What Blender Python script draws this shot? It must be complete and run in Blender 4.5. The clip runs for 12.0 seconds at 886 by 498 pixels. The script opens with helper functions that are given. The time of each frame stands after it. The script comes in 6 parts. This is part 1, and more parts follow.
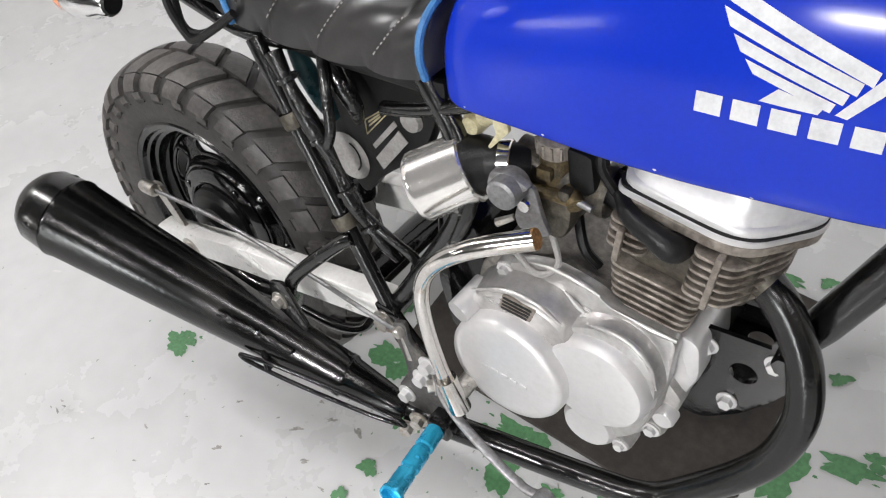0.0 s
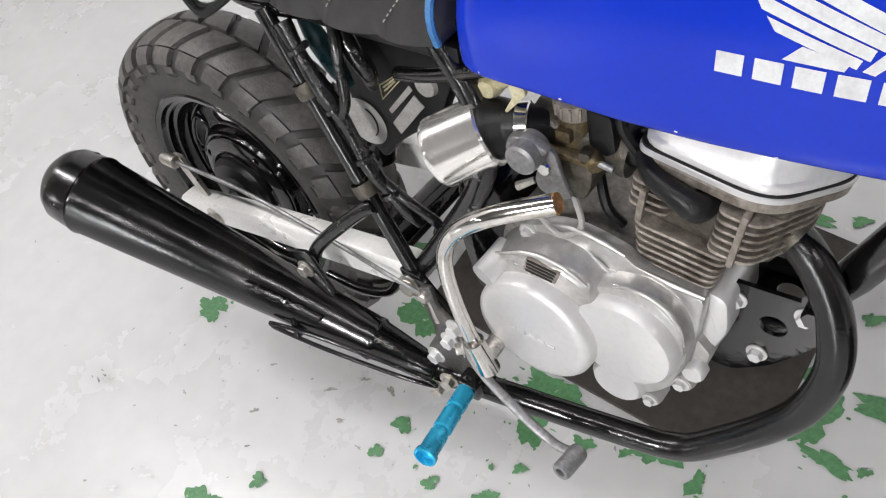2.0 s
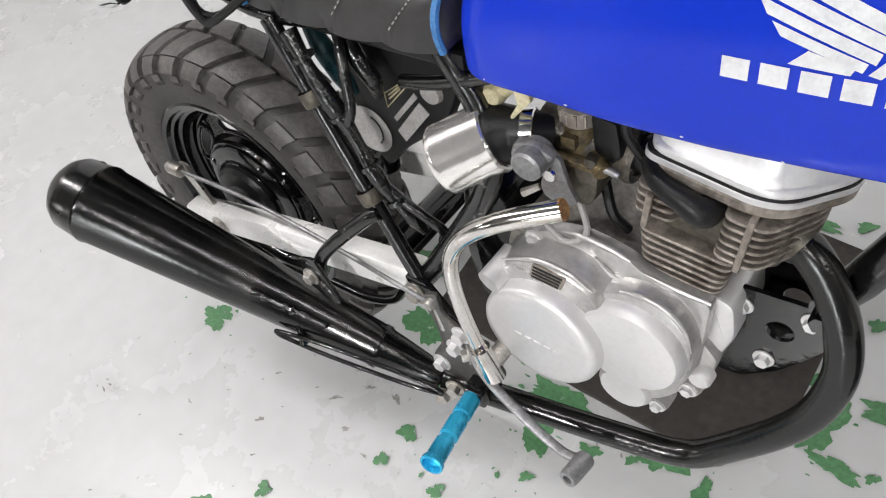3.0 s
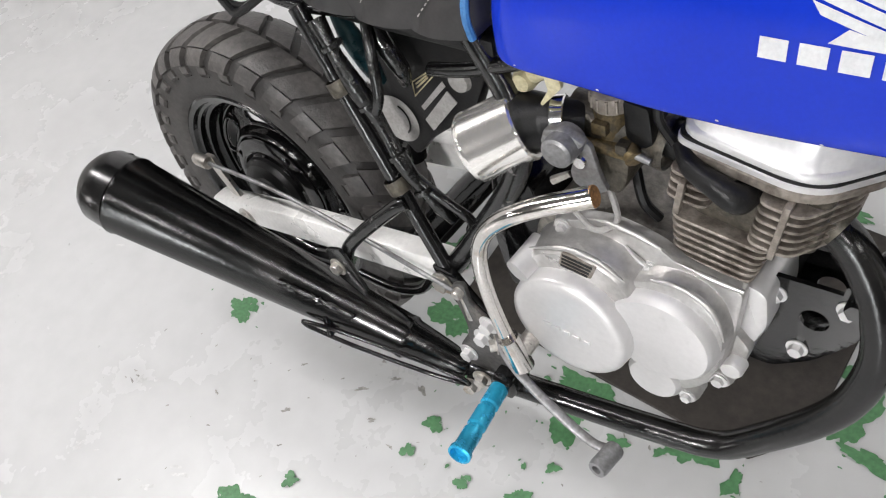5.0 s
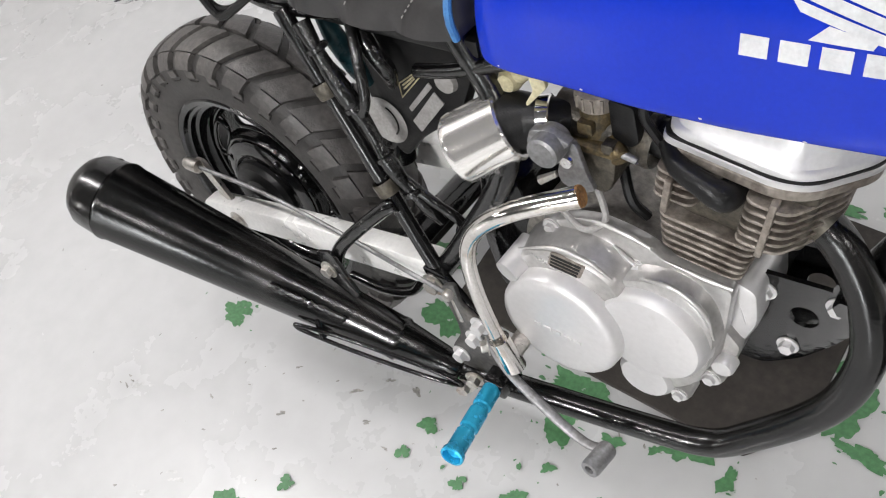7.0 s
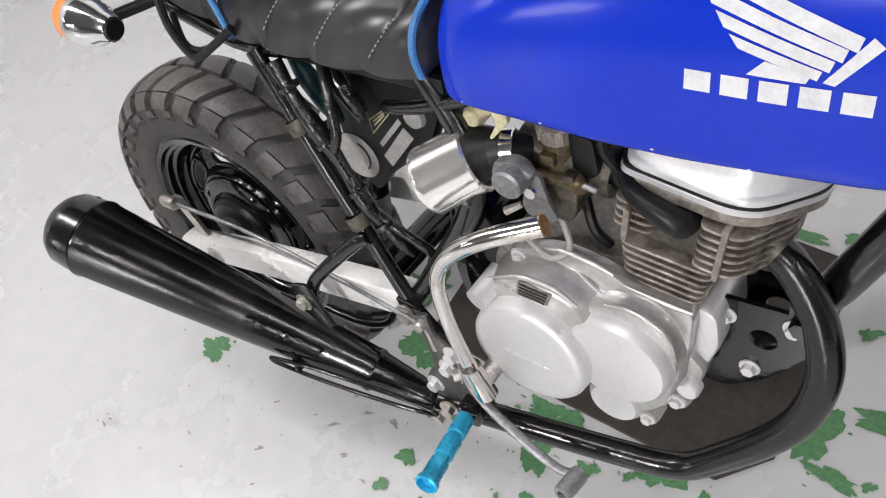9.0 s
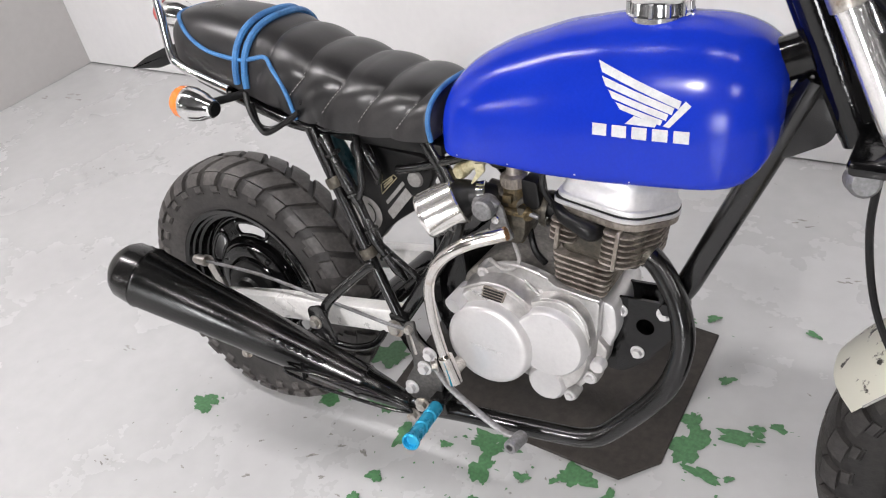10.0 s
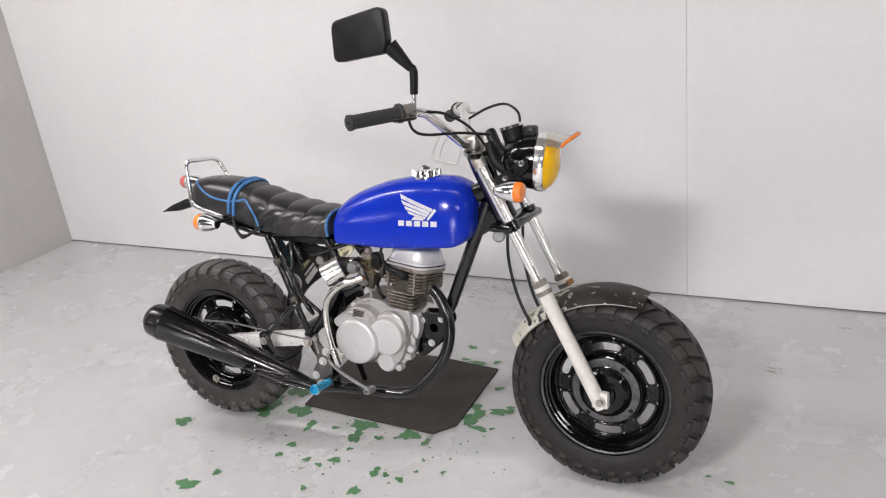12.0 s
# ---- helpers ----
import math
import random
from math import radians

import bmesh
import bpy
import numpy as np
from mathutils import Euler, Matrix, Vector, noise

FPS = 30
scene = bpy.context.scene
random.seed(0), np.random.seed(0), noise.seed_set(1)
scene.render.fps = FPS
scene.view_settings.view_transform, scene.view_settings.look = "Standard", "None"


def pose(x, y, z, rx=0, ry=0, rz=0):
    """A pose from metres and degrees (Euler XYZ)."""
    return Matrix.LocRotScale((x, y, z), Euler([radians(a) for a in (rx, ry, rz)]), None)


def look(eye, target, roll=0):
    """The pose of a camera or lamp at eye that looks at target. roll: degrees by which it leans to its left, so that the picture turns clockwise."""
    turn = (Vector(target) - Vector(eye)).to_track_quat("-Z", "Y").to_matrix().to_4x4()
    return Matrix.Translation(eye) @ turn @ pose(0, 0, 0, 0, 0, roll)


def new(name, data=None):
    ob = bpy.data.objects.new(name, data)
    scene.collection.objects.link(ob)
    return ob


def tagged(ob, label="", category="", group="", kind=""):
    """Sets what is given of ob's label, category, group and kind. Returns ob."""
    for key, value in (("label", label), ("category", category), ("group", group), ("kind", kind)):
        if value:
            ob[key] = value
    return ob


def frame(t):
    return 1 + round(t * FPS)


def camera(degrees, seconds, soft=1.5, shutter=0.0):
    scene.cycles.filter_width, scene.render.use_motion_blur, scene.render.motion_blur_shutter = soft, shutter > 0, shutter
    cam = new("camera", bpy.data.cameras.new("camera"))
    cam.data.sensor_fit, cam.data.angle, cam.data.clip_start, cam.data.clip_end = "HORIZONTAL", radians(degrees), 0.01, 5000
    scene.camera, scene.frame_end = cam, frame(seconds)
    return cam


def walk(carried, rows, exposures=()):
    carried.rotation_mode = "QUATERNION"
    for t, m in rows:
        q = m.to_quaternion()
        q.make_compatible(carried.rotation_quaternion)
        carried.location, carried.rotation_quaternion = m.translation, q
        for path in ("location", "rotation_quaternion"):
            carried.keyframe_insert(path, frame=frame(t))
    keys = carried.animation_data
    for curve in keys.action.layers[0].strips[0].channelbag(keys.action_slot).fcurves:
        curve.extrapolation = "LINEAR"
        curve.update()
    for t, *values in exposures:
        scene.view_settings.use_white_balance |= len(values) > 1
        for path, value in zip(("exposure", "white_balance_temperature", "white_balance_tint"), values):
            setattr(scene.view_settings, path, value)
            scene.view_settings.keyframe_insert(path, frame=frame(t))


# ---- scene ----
cam = camera(58.7, 12.0, 1.15)
PATH = [
    (0, (0.81, -0.372, 0.971), (-0.196, 0.554, -0.489), -16.0),
    (0.5, (0.803, -0.349, 0.974), (-0.197, 0.476, -0.548), -20.2),
    (1, (0.809, -0.337, 0.98), (-0.192, 0.451, -0.562), -21.5),
    (1.5, (0.81, -0.339, 0.979), (-0.197, 0.442, -0.563), -22.1),
    (2, (0.805, -0.353, 0.981), (-0.208, 0.431, -0.555), -22.4),
    (2.5, (0.806, -0.356, 0.983), (-0.216, 0.433, -0.545), -22.6),
    (3, (0.804, -0.356, 0.981), (-0.222, 0.44, -0.539), -22.6),
    (5, (0.799, -0.364, 0.977), (-0.265, 0.396, -0.536), -24.4),
    (5.5, (0.801, -0.364, 0.977), (-0.266, 0.394, -0.536), -24.7),
    (6, (0.799, -0.362, 0.976), (-0.264, 0.393, -0.541), -25.1),
    (6.5, (0.805, -0.357, 0.975), (-0.258, 0.4, -0.541), -25.2),
    (8.5, (0.805, -0.355, 0.971), (-0.255, 0.429, -0.533), -25.2),
    (9, (0.826, -0.361, 0.982), (-0.229, 0.489, -0.49), -23.6),
    (9.3, (0.837, -0.408, 1.0), (-0.203, 0.556, -0.407), -20.3),
    (9.5, (0.857, -0.458, 1.022), (-0.174, 0.579, -0.341), -18.6),
    (9.7, (0.889, -0.562, 1.037), (-0.116, 0.596, -0.255), -15.0),
    (10, (0.971, -0.728, 1.083), (-0.004, 0.57, -0.085), -11.6),
    (10.5, (1.172, -0.979, 1.148), (0.239, 0.463, 0.124), -8.8),
    (11, (1.34, -1.27, 1.22), (0.478, 0.31, 0.348), -7.2),
    (11.5, (1.485, -1.498, 1.281), (0.646, 0.136, 0.49), -6.9),
    (12, (1.607, -1.635, 1.3), (0.764, 0.027, 0.575), -7.1),
]
walk(cam, [(t, look(eye, target, roll)) for t, eye, target, roll in PATH], [(0, 0.0, 6500, 9), (6.7, 0.0, 6500, 9), (9.0, 0.0, 6500, 11), (10.2, 0.0, 6550, 12), (12, -0.21, 6600, 13)])

# ---------------------------------------------------------------- light
world = bpy.data.worlds.new("World")
world.use_nodes = True
world.node_tree.nodes["Background"].inputs[0].default_value = (0.9, 0.95, 1.0, 1)
world.node_tree.nodes["Background"].inputs[1].default_value = 0.02
scene.world = world


# ---------------------------------------------------------------- materials
def material(name, base, rough=0.5, metal=0.0, coat=0.0, second=None, mix_scale=6.0, mix_low=0.45, mix_high=0.7,
             grain=60.0, grain_amount=0.15, bump=0.1, bump_scale=150.0, rough_vary=0.1, detail=6.0, specular=0.5):
    """A surface with two scales of variation: broad stains towards a second colour, and fine grain in colour, gloss and relief."""
    m = bpy.data.materials.new(name)
    m.use_nodes = True
    n, l = m.node_tree.nodes, m.node_tree.links
    b = n["Principled BSDF"]
    b.inputs["Metallic"].default_value = metal
    b.inputs["Coat Weight"].default_value = coat
    b.inputs["Coat Roughness"].default_value = 0.06
    b.inputs["Specular IOR Level"].default_value = specular
    tc = n.new("ShaderNodeTexCoord")
    big = n.new("ShaderNodeTexNoise")
    big.inputs["Scale"].default_value = mix_scale
    big.inputs["Detail"].default_value = detail
    big.inputs["Roughness"].default_value = 0.65
    l.new(tc.outputs["Object"], big.inputs["Vector"])
    ramp = n.new("ShaderNodeMapRange")
    ramp.inputs["From Min"].default_value = mix_low
    ramp.inputs["From Max"].default_value = mix_high
    l.new(big.outputs["Fac"], ramp.inputs["Value"])
    mix = n.new("ShaderNodeMix")
    mix.data_type = "RGBA"
    mix.inputs["A"].default_value = (*base, 1)
    mix.inputs["B"].default_value = (*(second or [c * 0.8 for c in base]), 1)
    l.new(ramp.outputs["Result"], mix.inputs["Factor"])
    fine = n.new("ShaderNodeTexNoise")
    fine.inputs["Scale"].default_value = grain
    fine.inputs["Detail"].default_value = 4
    l.new(tc.outputs["Object"], fine.inputs["Vector"])
    level = n.new("ShaderNodeMapRange")
    level.inputs["From Min"].default_value = 0.3
    level.inputs["From Max"].default_value = 0.7
    level.inputs["To Min"].default_value = 1 - grain_amount
    level.inputs["To Max"].default_value = 1 + grain_amount
    l.new(fine.outputs["Fac"], level.inputs["Value"])
    tint = n.new("ShaderNodeVectorMath")
    tint.operation = "SCALE"
    l.new(mix.outputs["Result"], tint.inputs[0])
    l.new(level.outputs["Result"], tint.inputs["Scale"])
    l.new(tint.outputs["Vector"], b.inputs["Base Color"])
    gloss = n.new("ShaderNodeMapRange")
    gloss.inputs["From Min"].default_value = 0.3
    gloss.inputs["From Max"].default_value = 0.7
    gloss.inputs["To Min"].default_value = max(0.02, rough - rough_vary)
    gloss.inputs["To Max"].default_value = min(1, rough + rough_vary)
    l.new(big.outputs["Fac"], gloss.inputs["Value"])
    l.new(gloss.outputs["Result"], b.inputs["Roughness"])
    if bump:
        rel = n.new("ShaderNodeTexNoise")
        rel.inputs["Scale"].default_value = bump_scale
        rel.inputs["Detail"].default_value = 3
        l.new(tc.outputs["Object"], rel.inputs["Vector"])
        bp = n.new("ShaderNodeBump")
        bp.inputs["Strength"].default_value = bump
        bp.inputs["Distance"].default_value = 0.002
        l.new(rel.outputs["Fac"], bp.inputs["Height"])
        l.new(bp.outputs["Normal"], b.inputs["Normal"])
    return m


BLUE = material("blue_paint", (0.006, 0.029, 0.43), 0.17, 0, 0.0, (0.007, 0.034, 0.47), 5, grain=300, grain_amount=0.04, bump=0.012, bump_scale=60, rough_vary=0.04, specular=0.30)
WHITE_DECAL = material("white_decal", (0.62, 0.63, 0.64), 0.4, second=(0.5, 0.51, 0.53), mix_scale=60, grain=400, grain_amount=0.06, bump=0)
TAPE = material("black_tape", (0.004, 0.004, 0.004), 0.22, second=(0.012, 0.012, 0.012), mix_scale=30, grain=200, grain_amount=0.3, bump=0.8, bump_scale=90, specular=0.7)
BLACK_GLOSS = material("black_gloss_paint", (0.003, 0.003, 0.0032), 0.10, 0, 0.05, (0.010, 0.009, 0.0085), 25, 0.55, 0.78, grain=200, grain_amount=0.3, bump=0.22, bump_scale=85, specular=0.48)
FRAME_BLACK = material("rubbed_black_frame_paint", (0.004, 0.004, 0.0042), 0.2, 0, 0.0, (0.16, 0.155, 0.15), 70, 0.64, 0.72, grain=220, grain_amount=0.3, bump=0.25, bump_scale=90, rough_vary=0.09, specular=0.75)
BLACK_PIPE = material("black_heat_paint", (0.003, 0.003, 0.003), 0.21, 0.0, 0.05, (0.014, 0.0125, 0.0115), 14, 0.48, 0.75, grain=260, grain_amount=0.3, bump=0.16, bump_scale=170, rough_vary=0.06, specular=0.6)
BLACK_PLASTIC = material("black_plastic", (0.006, 0.006, 0.0063), 0.38, second=(0.014, 0.0135, 0.013), mix_scale=15, grain=250, grain_amount=0.2, bump=0.15, bump_scale=500, specular=0.28)
RUBBER = material("tyre_rubber", (0.017, 0.0163, 0.016), 0.6, second=(0.032, 0.0295, 0.0275), mix_scale=6, mix_low=0.42, mix_high=0.75, grain=120, grain_amount=0.25, bump=0.3, bump_scale=350, specular=0.3)
WORN_TREAD = material("worn_tread_rubber", (0.029, 0.027, 0.026), 0.55, second=(0.052, 0.047, 0.043), mix_scale=8, mix_low=0.42, mix_high=0.72, grain=120, grain_amount=0.25, bump=0.3, bump_scale=350, specular=0.35)
DUSTY_RUBBER = material("dusty_tyre_rubber", (0.024, 0.0222, 0.0215), 0.6, second=(0.060, 0.055, 0.052), mix_scale=9, mix_low=0.42, mix_high=0.72, grain=120, grain_amount=0.25, bump=0.3, bump_scale=350)
PALE_TREAD = material("dusty_tread_rubber", (0.049, 0.0455, 0.044), 0.5, second=(0.104, 0.096, 0.090), mix_scale=10, mix_low=0.42, mix_high=0.72, grain=140, grain_amount=0.3, bump=0.3, bump_scale=350)
POLISHED = material("polished_chrome", (0.9, 0.88, 0.85), 0.15, 0.84, second=(0.82, 0.79, 0.76), mix_scale=20, grain=700, grain_amount=0.05, bump=0.02, bump_scale=500, rough_vary=0.04)
GRIP_RUBBER = material("grip_rubber", (0.02, 0.02, 0.02), 0.7, second=(0.035, 0.034, 0.033), mix_scale=30, grain=300, grain_amount=0.2, bump=0.6, bump_scale=420)
VINYL = material("black_vinyl", (0.012, 0.0115, 0.012), 0.34, second=(0.026, 0.024, 0.024), mix_scale=9, grain=300, grain_amount=0.15, bump=0.05, bump_scale=70, rough_vary=0.08, specular=0.6)
PIPING = material("blue_piping", (0.05, 0.20, 0.46), 0.5, second=(0.03, 0.11, 0.28), mix_scale=40, grain=500, bump=0.3, bump_scale=900)
CHROME = material("chrome", (0.82, 0.82, 0.82), 0.12, 1.0, second=(0.55, 0.52, 0.48), mix_scale=45, mix_low=0.58, mix_high=0.72, grain=500, grain_amount=0.05, bump=0.03, bump_scale=300, rough_vary=0.06)
STEEL = material("dull_steel", (0.5, 0.48, 0.45), 0.35, 0.9, second=(0.3, 0.22, 0.15), mix_scale=40, mix_low=0.5, mix_high=0.75, grain=300, grain_amount=0.2, bump=0.15, bump_scale=400)
ALLOY = material("silver_painted_alloy", (0.68, 0.67, 0.67), 0.42, 0.6, second=(0.58, 0.57, 0.56), mix_scale=19, mix_low=0.58, mix_high=0.82, grain=160, grain_amount=0.03, bump=0.02, bump_scale=300, detail=6)
BRIGHT_ALLOY = material("bright_alloy", (0.70, 0.695, 0.69), 0.34, 0.4, second=(0.55, 0.54, 0.52), mix_scale=12, mix_low=0.55, mix_high=0.85, grain=200, grain_amount=0.05, bump=0.06, bump_scale=300, rough_vary=0.06)
FIN = material("worn_fin_alloy", (0.29, 0.258, 0.225), 0.48, 0.35, second=(0.085, 0.067, 0.053), mix_scale=30, mix_low=0.42, mix_high=0.66, grain=180, grain_amount=0.25, bump=0.25, bump_scale=420, detail=9)
SATIN = material("worn_satin_chrome", (0.88, 0.87, 0.86), 0.2, 0.88, second=(0.72, 0.7, 0.68), mix_scale=30, mix_low=0.6, mix_high=0.85, grain=420, grain_amount=0.05, bump=0.04, bump_scale=500, rough_vary=0.05)
GRIMY = material("grimy_alloy", (0.25, 0.235, 0.213), 0.58, 0.3, second=(0.10, 0.09, 0.078), mix_scale=22, mix_low=0.40, mix_high=0.68, grain=180, grain_amount=0.25, bump=0.3, bump_scale=420, detail=9)
DARK_GRIME = material("oily_dark_alloy", (0.10, 0.088, 0.068), 0.42, 0.4, second=(0.03, 0.027, 0.022), mix_scale=45, mix_low=0.40, mix_high=0.65, grain=200, grain_amount=0.3, bump=0.35, bump_scale=400, detail=8)
BRASS = material("weathered_brass", (0.16, 0.12, 0.06), 0.55, 0.6, second=(0.06, 0.05, 0.035), mix_scale=70, grain=300, grain_amount=0.3, bump=0.3, bump_scale=500)
RUST = material("rust", (0.36, 0.19, 0.07), 0.8, 0.1, second=(0.18, 0.085, 0.035), mix_scale=90, grain=400, grain_amount=0.35, bump=0.5, bump_scale=700)
GREY_STEEL = material("grey_steel", (0.26, 0.26, 0.265), 0.45, 0.6, second=(0.14, 0.13, 0.125), mix_scale=30, grain=250, grain_amount=0.2, bump=0.15, bump_scale=300)
WORN_BLACK = material("worn_black_disc", (0.03, 0.029, 0.028), 0.22, 0.3, second=(0.01, 0.01, 0.01), mix_scale=18, mix_low=0.4, mix_high=0.7, grain=200, grain_amount=0.25, bump=0.15, bump_scale=140, specular=0.8)
# Worn metal of the hub band, also the painted glint on the rim lip.
WORN_BAND_AND_GLINT = material("worn_band_and_lip_glint", (0.14, 0.14, 0.142), 0.4, 0.6, second=(0.05, 0.049, 0.048), mix_scale=24, mix_low=0.42, mix_high=0.66, grain=220, grain_amount=0.3, bump=0.2, bump_scale=200, detail=8)
WHITE_PAINT = material("white_fork_paint", (0.72, 0.7, 0.65), 0.35, 0, 0.3, (0.55, 0.52, 0.46), 10, 0.5, 0.8, grain=200, grain_amount=0.06, bump=0.06, bump_scale=200)
SILVER_ARM = material("silver_swingarm", (0.82, 0.81, 0.79), 0.32, 0.2, second=(0.62, 0.59, 0.54), mix_scale=10, mix_low=0.6, mix_high=0.85, grain=160, grain_amount=0.06, bump=0.08, bump_scale=300)
BLUE_ANODISED = material("blue_anodised", (0.035, 0.45, 0.72), 0.24, 0.45, second=(0.02, 0.33, 0.58), mix_scale=50, grain=400, grain_amount=0.1, bump=0.08, bump_scale=500)
AMBER = material("amber_lens", (0.85, 0.22, 0.015), 0.2, 0, 0.6, (0.75, 0.16, 0.01), 60, grain=300, grain_amount=0.05, bump=0.2, bump_scale=300)
YELLOW = material("yellow_lens", (1.0, 0.58, 0.0), 0.2, 0, 0.1, (1.0, 0.48, 0.0), 40, grain=300, grain_amount=0.04, bump=0.25, bump_scale=160)
RED = material("red_lens", (0.6, 0.11, 0.1), 0.2, 0, 0.6, grain=300, grain_amount=0.05, bump=0)
CREAM = material("cream_plastic", (0.6, 0.55, 0.36), 0.5, second=(0.4, 0.35, 0.2), mix_scale=60, grain=300, bump=0.2)
STICKER = material("grey_sticker", (0.32, 0.31, 0.3), 0.5, second=(0.24, 0.23, 0.22), mix_scale=40, grain=300, bump=0)
YELLOW_STICKER = material("dull_yellow_sticker", (0.45, 0.4, 0.25), 0.5, second=(0.3, 0.27, 0.17), mix_scale=60, grain=300, bump=0)
MAT_BOARD = material("dark_board", (0.034, 0.029, 0.025), 0.6, second=(0.05, 0.043, 0.037), mix_scale=5, grain=80, grain_amount=0.2, bump=0.25, bump_scale=250, specular=0.35)
GREEN_FLOOR = material("green_floor_paint", (0.075, 0.2, 0.085), 0.5, second=(0.44, 0.45, 0.44), mix_scale=60, mix_low=0.66, mix_high=0.7, grain=160, grain_amount=0.2, bump=0.2, bump_scale=200)
GREY_CHIP = material("bare_concrete_chip", (0.3, 0.29, 0.27), 0.8, second=(0.18, 0.175, 0.165), mix_scale=30, grain=200, grain_amount=0.3, bump=0.3, bump_scale=300)
SCUFF = material("grey_scuff", (0.43, 0.43, 0.425), 0.5, second=(0.52, 0.52, 0.518), mix_scale=60, mix_low=0.4, mix_high=0.6, grain=150, grain_amount=0.12, bump=0)
SEAM_DARK = material("dark_gap", (0.09, 0.09, 0.09), 0.8, bump=0)
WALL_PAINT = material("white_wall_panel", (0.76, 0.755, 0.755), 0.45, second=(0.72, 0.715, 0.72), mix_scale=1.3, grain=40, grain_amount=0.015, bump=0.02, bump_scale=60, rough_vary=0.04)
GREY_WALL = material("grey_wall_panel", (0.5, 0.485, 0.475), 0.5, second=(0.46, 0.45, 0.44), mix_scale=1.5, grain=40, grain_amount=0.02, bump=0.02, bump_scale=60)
# Unseen walls and ceiling, darkened to hold back bounce light and deepen blacks.
DARK_WALL = material("unseen_wall_dark", (0.08, 0.08, 0.08), 0.7, grain=50, grain_amount=0.03, bump=0.05)
CEILING_PAINT = material("unseen_ceiling_dark", (0.08, 0.08, 0.08), 0.8, grain=50, grain_amount=0.03, bump=0.05)


def floor_material():
    """Light grey painted concrete with scuffs, fine dark specks and soft stains."""
    m = material("grey_painted_concrete", (0.515, 0.518, 0.518), 0.27, 0, 0.0, (0.485, 0.486, 0.487), 2.6, 0.36, 0.76, grain=24, grain_amount=0.03, bump=0.04, bump_scale=90, rough_vary=0.02)
    n, l = m.node_tree.nodes, m.node_tree.links
    b = n["Principled BSDF"]
    src = b.inputs["Base Color"].links[0].from_socket
    tc = [x for x in n if x.type == "TEX_COORD"][0]
    col = src
    for scale, low, high, colour, stretch in ((34, 0.73, 0.76, (0.2, 0.195, 0.18), 1.0), (110, 0.74, 0.775, (0.16, 0.155, 0.14), 1.0)):
        mp = n.new("ShaderNodeMapping")
        mp.inputs["Scale"].default_value = (1, stretch, 1)
        mp.inputs["Rotation"].default_value = (0, 0, 0.5 * stretch)
        l.new(tc.outputs["Object"], mp.inputs["Vector"])
        t = n.new("ShaderNodeTexNoise")
        t.inputs["Scale"].default_value = scale
        t.inputs["Detail"].default_value = 5
        l.new(mp.outputs["Vector"], t.inputs["Vector"])
        r = n.new("ShaderNodeMapRange")
        r.inputs["From Min"].default_value = low
        r.inputs["From Max"].default_value = high
        r.inputs["To Max"].default_value = 0.8
        l.new(t.outputs["Fac"], r.inputs["Value"])
        mx = n.new("ShaderNodeMix")
        mx.data_type = "RGBA"
        l.new(r.outputs["Result"], mx.inputs["Factor"])
        l.new(col, mx.inputs["A"])
        mx.inputs["B"].default_value = (*colour, 1)
        col = mx.outputs["Result"]
    l.new(col, b.inputs["Base Color"])
    return m


def fender_material():
    """Dark scuffed paint that has flaked off to cream white towards the rear of the fender."""
    m = material("flaked_fender_paint", (0.045, 0.04, 0.034), 0.42, second=(0.09, 0.08, 0.068), mix_scale=9, mix_low=0.42, mix_high=0.7, grain=120, grain_amount=0.2, bump=0.12, bump_scale=180)
    n, l = m.node_tree.nodes, m.node_tree.links
    b = n["Principled BSDF"]
    src = b.inputs["Base Color"].links[0].from_socket
    tc = [x for x in n if x.type == "TEX_COORD"][0]
    sep = n.new("ShaderNodeSeparateXYZ")
    l.new(tc.outputs["Object"], sep.inputs[0])
    t = n.new("ShaderNodeTexNoise")
    t.inputs["Scale"].default_value = 48
    t.inputs["Detail"].default_value = 7
    t.inputs["Roughness"].default_value = 0.68
    l.new(tc.outputs["Object"], t.inputs["Vector"])
    grad = n.new("ShaderNodeMapRange")
    grad.inputs["From Min"].default_value = 0.965
    grad.inputs["From Max"].default_value = 1.14
    grad.inputs["To Min"].default_value = 0.25
    grad.inputs["To Max"].default_value = 0.015
    l.new(sep.outputs["X"], grad.inputs["Value"])
    add = n.new("ShaderNodeMath")
    l.new(t.outputs["Fac"], add.inputs[0])
    l.new(grad.outputs["Result"], add.inputs[1])
    st = n.new("ShaderNodeMapRange")
    st.inputs["From Min"].default_value = 0.62
    st.inputs["From Max"].default_value = 0.66
    l.new(add.outputs[0], st.inputs["Value"])
    mx = n.new("ShaderNodeMix")
    mx.data_type = "RGBA"
    l.new(st.outputs["Result"], mx.inputs["Factor"])
    l.new(src, mx.inputs["A"])
    mx.inputs["B"].default_value = (0.78, 0.77, 0.68, 1)
    l.new(mx.outputs["Result"], b.inputs["Base Color"])
    return m


